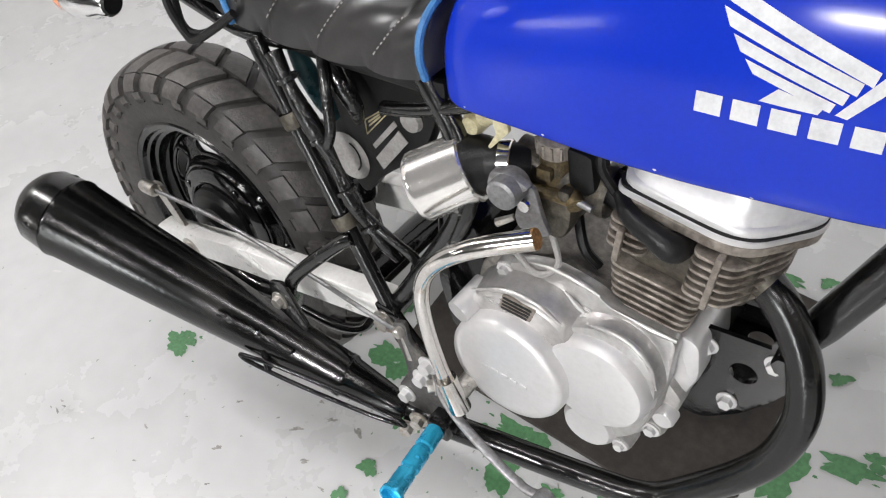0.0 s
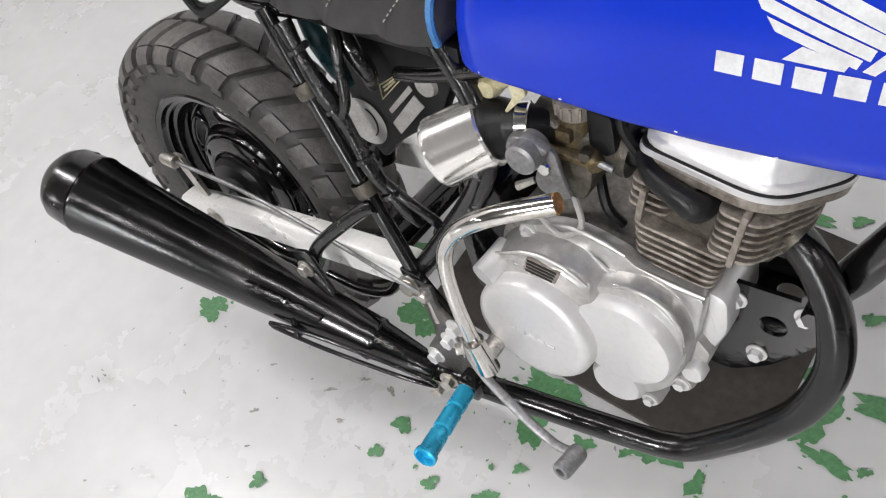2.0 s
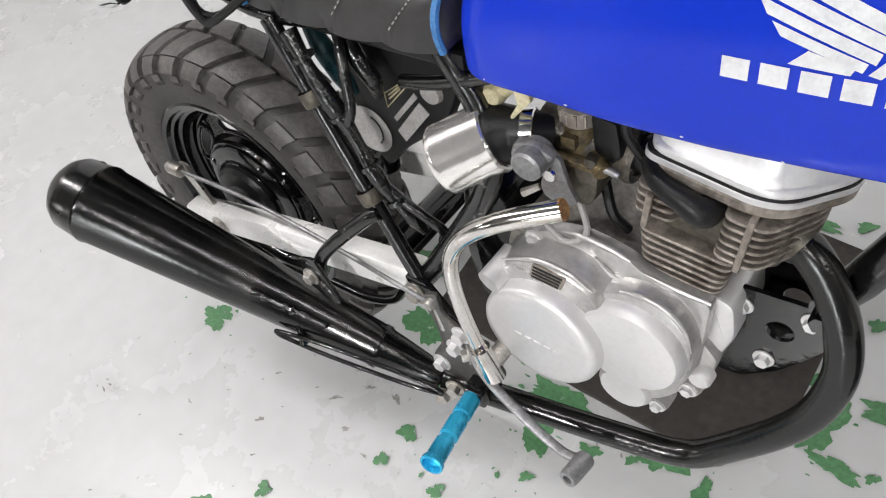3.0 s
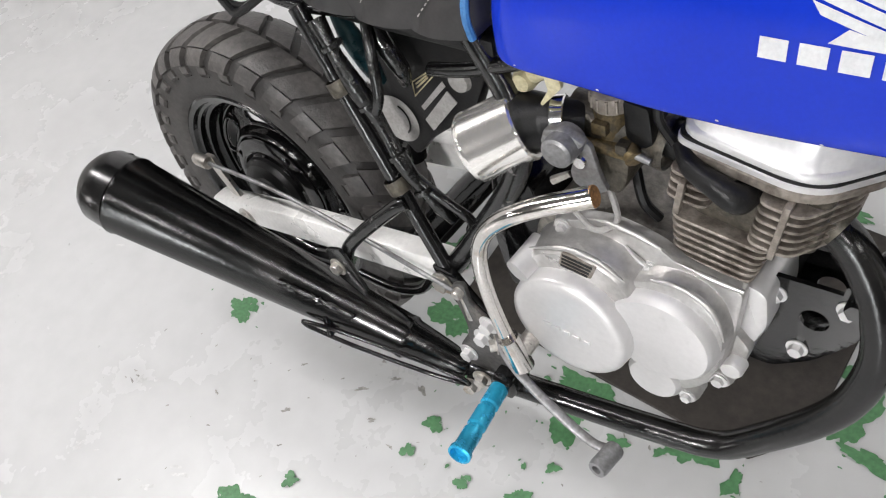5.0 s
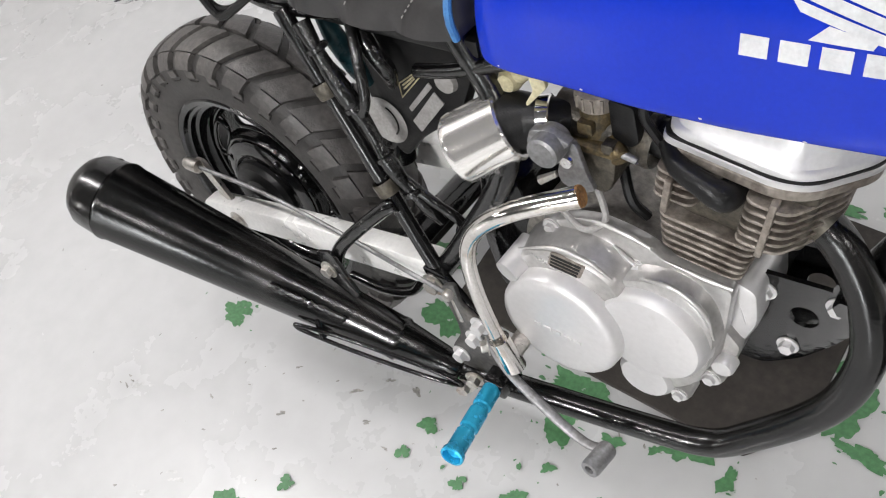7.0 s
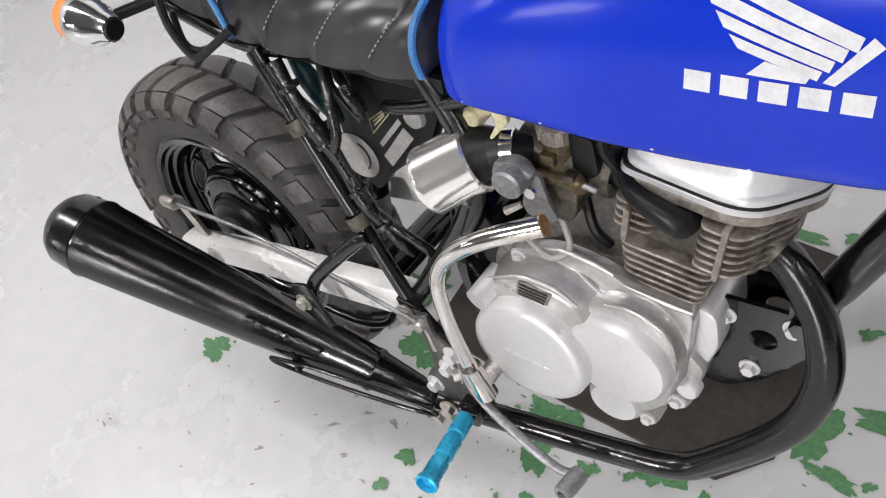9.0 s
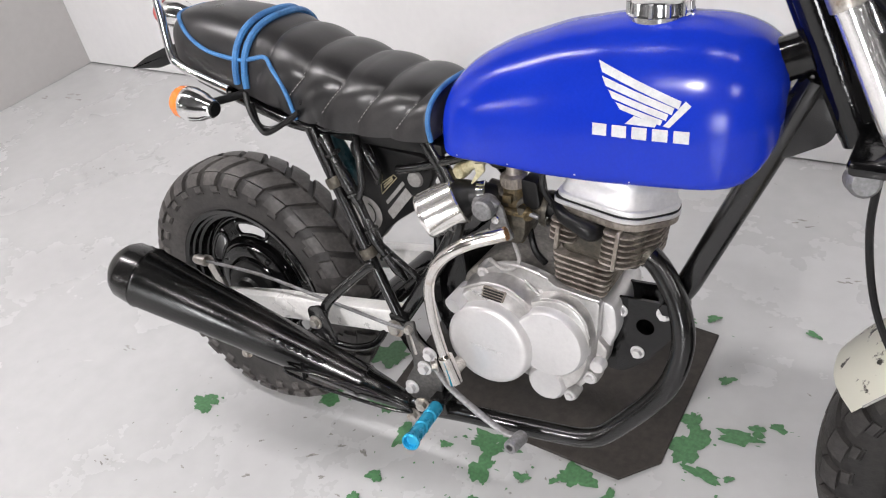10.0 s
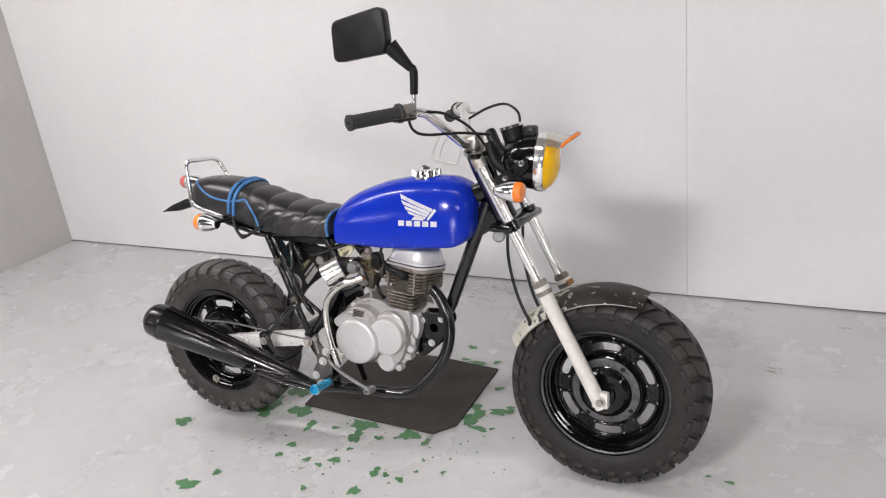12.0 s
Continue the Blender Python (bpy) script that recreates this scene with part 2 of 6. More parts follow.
CASE_ALLOY = material("stained_bare_alloy", (0.54, 0.53, 0.52), 0.36, 0.75, second=(0.32, 0.305, 0.29), mix_scale=14, mix_low=0.46, mix_high=0.78, grain=160, grain_amount=0.1, bump=0.12, bump_scale=380, detail=9)
WORN_BRACKET = material("worn_bracket_steel", (0.10, 0.098, 0.095), 0.4, 0.5, second=(0.2, 0.18, 0.16), mix_scale=26, mix_low=0.5, mix_high=0.72, grain=240, grain_amount=0.25, bump=0.2, bump_scale=300, detail=8)
# Brown patches paint in both the lever's wear and its brown reflections.
WORN_BROWN_CHROME = material("worn_chrome_brown_reflections", (0.72, 0.70, 0.67), 0.13, 1.0, second=(0.42, 0.34, 0.25), mix_scale=26, mix_low=0.52, mix_high=0.72, grain=420, grain_amount=0.1, bump=0.05, bump_scale=380, rough_vary=0.08, detail=8)
TEAL = material("teal_sleeve", (0.012, 0.05, 0.062), 0.3, second=(0.025, 0.08, 0.095), mix_scale=40, grain=200, grain_amount=0.2, bump=0.5, bump_scale=120)
FLOOR = floor_material()
FENDER = fender_material()

LAMP_GLOW = bpy.data.materials.new("lit_tube")
LAMP_GLOW.use_nodes = True
LAMP_GLOW.node_tree.nodes["Principled BSDF"].inputs["Emission Color"].default_value = (1, 0.98, 0.95, 1)
LAMP_GLOW.node_tree.nodes["Principled BSDF"].inputs["Emission Strength"].default_value = 22.0


# ---------------------------------------------------------------- mesh helpers
def mesh_object(name, bm, mat, smooth=True, sharp=38):
    bmesh.ops.recalc_face_normals(bm, faces=bm.faces)
    me = bpy.data.meshes.new(name)
    for f in bm.faces:
        f.smooth = smooth
    if smooth:
        limit = radians(sharp)
        for e in bm.edges:
            if len(e.link_faces) == 2 and e.calc_face_angle(0) > limit:
                e.smooth = False
    bm.to_mesh(me)
    bm.free()
    me.materials.append(mat)
    return new(name, me)


def part(name, bm, mat, parent, label="", m=None, smooth=True, sharp=38):
    if m is not None:
        bmesh.ops.transform(bm, matrix=m, verts=bm.verts)
    ob = mesh_object(name, bm, mat, smooth, sharp)
    ob.parent = parent
    if label:
        tagged(ob, label)
    return ob


def spline(pts, steps=8):
    """A smooth line through the points (Catmull-Rom)."""
    p = [Vector(q) for q in pts]
    p = [p[0] * 2 - p[1]] + p + [p[-1] * 2 - p[-2]]
    out = []
    for i in range(1, len(p) - 2):
        for s in range(steps):
            t = s / steps
            out.append(0.5 * ((2 * p[i]) + (p[i + 1] - p[i - 1]) * t + (2 * p[i - 1] - 5 * p[i] + 4 * p[i + 1] - p[i + 2]) * t * t + (3 * p[i] - p[i - 1] - 3 * p[i + 1] + p[i + 2]) * t ** 3))
    out.append(p[-2])
    return out


def tube(pts, r, seg=14, smooth=0, caps=True, bm=None, flat=1.0):
    """A round bar along points; r is a radius or a list of them; smooth: spline steps."""
    bm = bm or bmesh.new()
    line = spline(pts, smooth) if smooth else [Vector(q) for q in pts]
    count = len(line)
    radius = [r] * count if isinstance(r, (int, float)) else [float(np.interp(i / (count - 1), np.linspace(0, 1, len(r)), r)) for i in range(count)]
    ways = []
    for i in range(count):
        a = line[min(i + 1, count - 1)] - line[max(i - 1, 0)]
        ways.append(a.normalized())
    up = Vector((0, 0, 1)) if abs(ways[0].z) < 0.9 else Vector((1, 0, 0))
    side = ways[0].cross(up).normalized()
    rings = []
    for i in range(count):
        side = (side - ways[i] * side.dot(ways[i])).normalized()
        other = ways[i].cross(side)
        rings.append([bm.verts.new(line[i] + radius[i] * (math.cos(a) * side + flat * math.sin(a) * other)) for a in [2 * math.pi * k / seg for k in range(seg)]])
    for a, b in zip(rings, rings[1:]):
        for k in range(seg):
            bm.faces.new((a[k], a[(k + 1) % seg], b[(k + 1) % seg], b[k]))
    if caps:
        bm.faces.new(rings[0])
        bm.faces.new(list(reversed(rings[-1])))
    return bm


def lathe(profile, centre, axis, seg=40, bm=None, closed=False, turn=0.0):
    """A turned shape: profile of (radius, distance along the axis) from the centre."""
    bm = bm or bmesh.new()
    axis = Vector(axis).normalized()
    up = Vector((0, 0, 1)) if abs(axis.z) < 0.9 else Vector((1, 0, 0))
    u = axis.cross(up).normalized()
    v = axis.cross(u)
    centre = Vector(centre)
    rings = []
    for r, d in profile:
        if r < 1e-5:
            rings.append([bm.verts.new(centre + axis * d)] * seg)
        else:
            rings.append([bm.verts.new(centre + axis * d + r * (math.cos(a) * u + math.sin(a) * v)) for a in [2 * math.pi * k / seg + turn for k in range(seg)]])
    pairs = list(zip(rings, rings[1:])) + ([(rings[-1], rings[0])] if closed else [])
    for a, b in pairs:
        for k in range(seg):
            f = []
            for vert in (a[k], a[(k + 1) % seg], b[(k + 1) % seg], b[k]):
                if vert not in f:
                    f.append(vert)
            if len(f) > 2:
                bm.faces.new(f)
    return bm


def box(lo, hi, bevel=0.002, bm=None, segments=2):
    bm = bm or bmesh.new()
    v = [bm.verts.new((x, y, z)) for x in (lo[0], hi[0]) for y in (lo[1], hi[1]) for z in (lo[2], hi[2])]
    faces = [bm.faces.new([v[i] for i in f]) for f in ((0, 1, 3, 2), (4, 6, 7, 5), (0, 4, 5, 1), (2, 3, 7, 6), (0, 2, 6, 4), (1, 5, 7, 3))]
    if bevel:
        edges = list({e for f in faces for e in f.edges})
        bmesh.ops.bevel(bm, geom=edges, offset=bevel, segments=segments, affect="EDGES", profile=0.5)
    return bm


def plate(outline, y0, y1, holes=(), bevel=0.0, bm=None, segments=2):
    """A plate cut to an outline in x and z, from y0 to y1, with round holes (x, z, r)."""
    bm = bm or bmesh.new()
    edges = []
    loops = [[Vector((x, y0, z)) for x, z in outline]]
    for hx, hz, hr in holes:
        loops.append([Vector((hx + hr * math.cos(a), y0, hz + hr * math.sin(a))) for a in np.linspace(0, 2 * math.pi, 20, endpoint=False)])
    for loop in loops:
        vs = [bm.verts.new(p) for p in loop]
        edges += [bm.edges.new((vs[i], vs[(i + 1) % len(vs)])) for i in range(len(vs))]
    if holes:
        faces = [f for f in bmesh.ops.triangle_fill(bm, edges=edges, use_beauty=True)["geom"] if isinstance(f, bmesh.types.BMFace)]
    else:
        faces = [bm.faces.new([e.verts[0] for e in edges])]
    out = bmesh.ops.extrude_face_region(bm, geom=faces)
    top = [v for v in out["geom"] if isinstance(v, bmesh.types.BMVert)]
    bmesh.ops.translate(bm, vec=(0, y1 - y0, 0), verts=top)
    if bevel:
        bmesh.ops.recalc_face_normals(bm, faces=bm.faces)
        sharp = [e for e in bm.edges if len(e.link_faces) == 2 and e.calc_face_angle(0) > radians(50)]
        bmesh.ops.bevel(bm, geom=sharp, offset=bevel, segments=segments, affect="EDGES", profile=0.5)
    return bm


def rounded(points, radius=0.01, steps=5):
    """An outline with its corners rounded."""
    out = []
    n = len(points)
    for i in range(n):
        p, a, b = Vector(points[i]), Vector(points[i - 1]), Vector(points[(i + 1) % n])
        ra = min(radius, (a - p).length * 0.45)
        rb = min(radius, (b - p).length * 0.45)
        s, e = p + (a - p).normalized() * ra, p + (b - p).normalized() * rb
        for k in range(steps + 1):
            t = k / steps
            q = s * (1 - t) ** 2 + p * 2 * t * (1 - t) + e * t * t
            out.append((q.x, q.y))
    return out


def mound(outline, levels):
    """A raised shape over an outline in x and z: levels of (y, scale about its middle), the last one closed."""
    bm = bmesh.new()
    cx, cz = sum(p[0] for p in outline) / len(outline), sum(p[1] for p in outline) / len(outline)
    rings = []
    for y, f in levels:
        ring = rounded([(cx + (x - cx) * f, cz + (z - cz) * f) for x, z in outline], 0.014)
        rings.append([bm.verts.new((x, y, z)) for x, z in ring])
    for a, b in zip(rings, rings[1:]):
        for k in range(len(a)):
            bm.faces.new((a[k], a[(k + 1) % len(a)], b[(k + 1) % len(a)], b[k]))
    bm.faces.new(rings[-1])
    return bm


def hexbolt(at, axis, r=0.007, h=0.005, washer=True):
    bm = lathe([(0, h), (r * 0.92, h), (r, h * 0.8), (r, 0)], at, axis, 6)
    if washer:
        lathe([(r * 1.45, 0.0015), (r * 1.45, 0), (0, 0)], at, axis, 18, bm)
        lathe([(0, 0.0015), (r * 1.45, 0.0015)], at, axis, 18, bm)
    return bm


# ---------------------------------------------------------------- the room
def wall_line(x):
    return 1.163 - 0.037 * (x + 2.09)


def build_room():
    bm = bmesh.new()
    bm.faces.new([bm.verts.new((x, y, 0)) for x, y in ((-7.6, -8.2), (6.1, -8.2), (6.1, 1.25), (-7.6, 1.25))])
    tagged(mesh_object("floor", bm, FLOOR, False), "light grey painted concrete floor, scuffed and chipped", "floor", kind="structure")
    turn = math.atan(-0.037)
    back = mesh_object("wall_back", box((-2.09, 0.03, 0.0), (6.1, 0.12, 2.7), 0), SEAM_DARK, False)
    back.matrix_world = pose(0, wall_line(0), 0, 0, 0, math.degrees(turn))
    tagged(back, "white panelled wall with a thin dark gap above the floor", "wall", kind="structure")
    for lo, hi in ((-2.085, 1.2141), (1.2149, 6.1)):
        p = mesh_object("wall_panel", box((lo, 0.0, 0.007), (hi, 0.028, 2.7), 0.0008, segments=1), WALL_PAINT, False)
        p.parent = back
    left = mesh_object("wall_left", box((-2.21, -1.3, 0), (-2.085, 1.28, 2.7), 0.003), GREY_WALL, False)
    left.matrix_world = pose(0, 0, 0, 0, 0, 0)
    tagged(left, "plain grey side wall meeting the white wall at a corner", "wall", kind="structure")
    for name, lo, hi in (("wall_right", (6.0, -8.0, 0), (6.1, 1.0, 2.7)), ("wall_far", (-7.6, -8.2, 0), (-7.5, 1.2, 2.7)), ("wall_side", (-7.5, 1.1, 0), (-2.22, 1.2, 2.7))):
        tagged(mesh_object(name, box(lo, hi, 0), DARK_WALL, False), "plain unseen wall closing the room, dark grey to cut bounce light", "wall", kind="structure")
    # unseen far wall, kept dark, with one wide window
    x0, x1, z0, z1 = 2.0, 3.7, 0.5, 1.8
    bm = box((-7.5, -8.15, 0), (x0, -8.0, 2.7), 0)
    for lo, hi in (((x1, -8.15, 0), (6.0, -8.0, 2.7)), ((x0, -8.15, 0), (x1, -8.0, z0)), ((x0, -8.15, z1), (x1, -8.0, 2.7))):
        box(lo, hi, 0, bm)
    tagged(mesh_object("wall_front", bm, DARK_WALL, False), "plain unseen wall with a wide window, dark grey to cut bounce light", "wall", kind="structure")
    window = tagged(new("window_1"), "wide bright window in the dark wall", "window", kind="structure")
    window.location = (0.5 * (x0 + x1), -8.06, 0.5 * (z0 + z1))
    w, h = 0.5 * (x1 - x0), 0.5 * (z1 - z0)
    for lo, hi in (((-w, -0.03, -h), (-w + 0.05, 0.03, h)), ((w - 0.05, -0.03, -h), (w, 0.03, h)), ((-w + 0.05, -0.03, -h), (w - 0.05, 0.03, -h + 0.05)), ((-w + 0.05, -0.03, h - 0.05), (w - 0.05, 0.03, h)), ((-0.02, -0.03, -h + 0.05), (0.02, 0.03, h - 0.05))):
        part("window_frame", box(lo, hi, 0.003), GREY_STEEL, window)
    data = bpy.data.lights.new("window_daylight", "AREA")
    data.shape, data.size, data.size_y, data.energy = "RECTANGLE", 2 * w - 0.1, 2 * h - 0.1, 128
    data.color = (0.97, 0.99, 1.0)
    light = new("window_daylight", data)
    light.matrix_world = look((0.5 * (x0 + x1), -8.02, 0.5 * (z0 + z1)), (0.5 * (x0 + x1), 0, 0.5 * (z0 + z1)))
    tagged(mesh_object("ceiling", box((-7.6, -8.2, 2.7), (6.1, 1.3, 2.8), 0), CEILING_PAINT, False), "plain unseen ceiling above the room, dark grey to cut bounce light", "ceiling", kind="structure")


# The fourth entry is a fill panel, added to brighten the floor on the right.
LAMPS = ((-1.25, -0.45, 1.5, 0.08, 38), (0.75, -0.5, 1.7, 0.08, 13), (0.5, -3.2, 0.5, 0.5, 138), (2.7, -3.2, 0.5, 0.5, 20),
         (-5.3, -7.3, 2.0, 1.2, 45), (-5.4, -3.1, 0.5, 1.2, 12), (4.7, -1.3, 0.4, 1.6, 3))


def build_lamps():
    """Unseen lights under the ceiling: long tubes and flat panels, one an added fill, each with its housing."""
    for x, y, long, wide, watts in LAMPS:
        panel = wide > 0.2
        lamp = tagged(new("ceiling_light"), "unseen lit flat panel lamp under the ceiling" if panel else "grey strip light with a lit tube under the ceiling", "ceiling light", group="ceiling lights")
        lamp.matrix_world = pose(x, y, 2.7, 0, 0, 0)
        part("housing", box((-long / 2 - 0.02, -wide / 2 - 0.01, -0.05), (long / 2 + 0.02, wide / 2 + 0.01, 0.0), 0.006), CEILING_PAINT, lamp)
        if panel:
            part("diffuser", box((-long / 2, -wide / 2, -0.06), (long / 2, wide / 2, -0.052), 0.003), LAMP_GLOW, lamp)
        else:
            part("tube", tube([(-long / 2 + 0.02, 0, -0.07), (long / 2 - 0.02, 0, -0.07)], 0.014), LAMP_GLOW, lamp)
        data = bpy.data.lights.new("ceiling_light", "AREA")
        data.shape, data.size, data.size_y, data.energy = "RECTANGLE", long, wide, watts
        data.color = (1.0, 0.975, 0.98)
        light = new("lamp_light", data)
        light.parent = lamp
        light.location = (0, 0, -0.09)


def blot(bm, x, y, rx, ry, angle, rnd, z, n=22, ragged=1.0):
    """An irregular flat flake of paint with a ragged edge."""
    ph = [rnd.uniform(0, 6.28) for _ in range(6)]
    vs = []
    for k in range(n):
        a = 2 * math.pi * k / n
        q = 0.16 * math.sin(2 * a + ph[0]) + 0.17 * math.sin(3 * a + ph[1]) + 0.12 * math.sin(5 * a + ph[2]) + 0.07 * math.sin(8 * a + ph[3])
        if n > 30:
            q += 0.05 * math.sin(13 * a + ph[4]) + 0.04 * math.sin(19 * a + ph[5])
        q = max(0.3, 1 + ragged * (q + rnd.uniform(-0.07, 0.07)))
        px, py = q * rx * math.cos(a), q * ry * math.sin(a)
        vs.append(bm.verts.new((x + px * math.cos(angle) - py * math.sin(angle), y + px * math.sin(angle) + py * math.cos(angle), z)))
    bm.faces.new(vs)


def build_floor_marks():
    rnd = random.Random(5)
    bm = bmesh.new()
    # whole patches of the old paint, then its smaller flakes
    patches = ((-0.142, -0.12, 0.030, 0.020), (0.093, -0.368, 0.030, 0.022), (0.089, -0.003, 0.027, 0.028), (0.090, 0.052, 0.028, 0.030), (0.14, 0.13, 0.040, 0.034), (0.205, 0.026, 0.036, 0.030), (0.279, -0.033, 0.0145, 0.025),
               (0.441, 0.010, 0.046, 0.020), (0.445, -0.047, 0.021, 0.027), (0.598, 0.0, 0.027, 0.024), (0.658, -0.019, 0.010, 0.016), (0.744, 0.126, 0.025, 0.040), (0.778, 0.080, 0.028, 0.011), (0.810, 0.173, 0.034, 0.014),
               (0.865, 0.215, 0.014, 0.008), (0.641, 0.424, 0.034, 0.009), (0.582, 0.518, 0.017, 0.011), (0.735, 0.178, 0.015, 0.022), (0.445, -0.162, 0.0155, 0.0135), (0.582, -0.178, 0.0125, 0.019),
               (0.565, -0.263, 0.014, 0.018), (0.281, -0.133, 0.0135, 0.012), (0.661, -0.189, 0.0155, 0.0075))
    flakes = ((0.516, -0.037, 0.010), (0.616, -0.182, 0.010), (0.413, -0.194, 0.0095), (0.426, -0.291, 0.009), (0.365, -0.182, 0.011), (0.46, -0.107, 0.007), (0.568, -0.023, 0.0075), (0.763, 0.29, 0.010), (0.762, -0.131, 0.007),
              (0.691, -0.148, 0.0065), (1.41, 0.036, 0.006), (1.462, 0.025, 0.0075), (0.59, 0.435, 0.011), (0.271, -0.183, 0.010), (0.363, -0.026, 0.009), (0.144, -0.302, 0.010), (0.876, 0.455, 0.010), (0.70, 0.44, 0.012), (0.836, 0.196, 0.012), (0.817, 0.085, 0.007))
    lift = 0.0008
    for x, y, rx, ry in patches:
        lift += 0.00003
        blot(bm, x, y, rx, ry, rnd.uniform(-0.25, 0.25), rnd, lift, 60)
        for _ in range(4):
            lift += 0.00001
            blot(bm, x + rnd.gauss(0, rx * 1.5), y + rnd.gauss(0, ry * 1.5), rx * rnd.uniform(0.04, 0.14), ry * rnd.uniform(0.04, 0.12), 0, rnd, lift, 12)
    for x, y, r in flakes:
        lift += 0.00003
        blot(bm, x, y, r * rnd.uniform(0.9, 1.3), r * rnd.uniform(0.75, 1.0), rnd.uniform(-0.5, 0.5), rnd, lift, 36, 1.25)
    for _ in range(60):
        x = rnd.uniform(0.3, 0.98)
        y = rnd.gauss(-0.08 + 0.25 * max(0, x - 0.6), 0.1)
        r = rnd.uniform(0.0012, 0.0045)
        blot(bm, x, y, r * rnd.uniform(0.8, 1.6), r * 0.8, rnd.uniform(0, 3), rnd, lift + 0.00001 * _, 10)
    tagged(mesh_object("green_paint_flakes", bm, GREEN_FLOOR, False), "old green floor paint showing through the grey", "floor paint", kind="stuff")
    bm = bmesh.new()
    for x, y, r in ((0.46, 1.0, 0.012), (0.4, 0.92, 0.016), (1.52, 0.575, 0.013), (1.37, 0.91, 0.012), (-1.85, 0.89, 0.02), (-2.0, 0.86, 0.014), (-0.23, -0.31, 0.007), (-0.43, -0.06, 0.006), (0.58, 0.95, 0.013),
                    (0.49, 0.88, 0.01), (1.43, 0.97, 0.012), (1.73, 0.9, 0.01), (-1.23, 0.51, 0.008), (1.3, -0.09, 0.009), (0.52, 0.97, 0.008), (0.35, 0.99, 0.009), (0.8, 0.8, 0.012), (0.9, 0.62, 0.01)):
        for k in range(4):
            q = r * rnd.uniform(0.25, 0.6)
            blot(bm, x + rnd.gauss(0, r * 1.5), y + rnd.gauss(0, r * 0.8), q * 1.9, q * 0.55, rnd.uniform(-0.4, 0.4), rnd, 0.0007 + rnd.uniform(0, 0.0001))
    for x, y, r in ((-0.068, -0.258, 0.004), (0.062, -0.224, 0.006), (0.148, -0.14, 0.007), (0.186, -0.102, 0.006), (0.234, -0.098, 0.008), (0.194, -0.172, 0.006), (0.035, -0.151, 0.004), (0.152, -0.087, 0.004), (0.091, -0.272, 0.003), (-0.107, -0.442, 0.003), (0.244, -0.191, 0.004)):
        blot(bm, x, y, r * 1.15, r * 0.5, rnd.uniform(-0.5, 0.8), rnd, 0.00085, 26, 1.5)
    for _ in range(260):
        x, y = (rnd.uniform(-1.6, 2.2), rnd.uniform(-1.2, 1.0)) if _ % 3 else (rnd.uniform(-0.2, 1.0), rnd.gauss(-0.12, 0.12))
        r = rnd.uniform(0.0006, 0.0022)
        blot(bm, x, y, r * rnd.uniform(0.9, 2.2), r * 0.7, rnd.uniform(0, 3), rnd, 0.0009 + 1e-6 * _, 10)
    tagged(mesh_object("floor_chips", bm, GREY_CHIP, False), "small dark chips and specks in the floor", "floor chip", kind="stuff")
    bm = bmesh.new()
    for x, y, r in ((-0.211, -0.302, 0.013), (-0.215, -0.436, 0.012), (-0.028, -0.384, 0.011), (-0.054, -0.424, 0.011), (-0.9, -0.1, 0.02), (1.4, 0.2, 0.02), (1.2, -0.35, 0.015)):
        for k in range(5):
            q = r * rnd.uniform(0.2, 0.55)
            blot(bm, x + rnd.gauss(0, r * 0.9), y + rnd.gauss(0, r * 0.5), q * 1.8, q * 0.6, rnd.uniform(0.2, 1.0), rnd, 0.0006 + rnd.uniform(0, 0.00008), 26)
    for _ in range(28):
        q = rnd.uniform(0.002, 0.006)
        blot(bm, rnd.uniform(-1.7, 2.3), rnd.uniform(-1.2, 1.0), q * rnd.uniform(2, 4), q * 0.35, rnd.uniform(0.0, 1.2), rnd, 0.0005 + 1e-6 * _, 20)
    tagged(mesh_object("floor_scuffs", bm, SCUFF, False), "faint grey scuff marks on the painted floor", "scuff mark", kind="stuff")


def build_mat():
    outline = [(0.722, 0.395), (0.714, 0.074), (0.662, 0.018), (0.36, 0.040), (0.20, 0.056), (0.19, 0.43), (0.50, 0.425)]
    bm = plate([(x, y) for x, y in outline], 0, 0.006, bevel=0.001, segments=1)
    bmesh.ops.transform(bm, matrix=pose(0, 0, 0.0075, -90, 0, 0), verts=bm.verts)
    return tagged(mesh_object("floor_board", bm, MAT_BOARD, False), "dark brown flat board lying on the floor under the engine", "board")


# ---------------------------------------------------------------- the motorcycle
LEAN_LEFT = -8.0          # it leans on its side stand, away from its right side
RAKE = 26.3
STEER = -1.0              # wheel turned very slightly to the right
FRONT_Y = -0.018


def steered(angle, shift):
    """Turns what is built straight ahead about the steering axis."""
    p = Vector((0.845, 0, 0.805))
    d = Vector((math.sin(radians(RAKE)), 0, -math.cos(radians(RAKE))))
    return Matrix.Translation((0, shift, 0)) @ Matrix.Translation(p) @ Matrix.Rotation(radians(-angle), 4, d) @ Matrix.Translation(-p)


SM = steered(STEER, FRONT_Y)
BM = steered(4.0, -0.02)   # the bars sit twisted in their clamps
AXLE_F = Vector((1.177, 0, 0.239))
AXLE_R = Vector((-0.0035, -0.008, 0.2432))


def tyre_profile(s, ro=0.2365, width=0.062, ri=0.158):
    """Half section of the tyre: s from -1 (one bead) to 1; gives (radius, offset)."""
    a = s * radians(155)
    mid = (ro + ri) / 2
    h = (ro - ri) / 2
    y = width * math.sin(a) if abs(a) < radians(90) else math.copysign(width * (0.8 + 0.2 * math.cos((abs(a) - radians(90)) * 1.3)), a)
    rr = mid + h * math.copysign(abs(math.cos(a)) ** 0.62, math.cos(a))
    yy = math.copysign(abs(y) ** 0.86 * width ** 0.14, y)
    return rr, yy


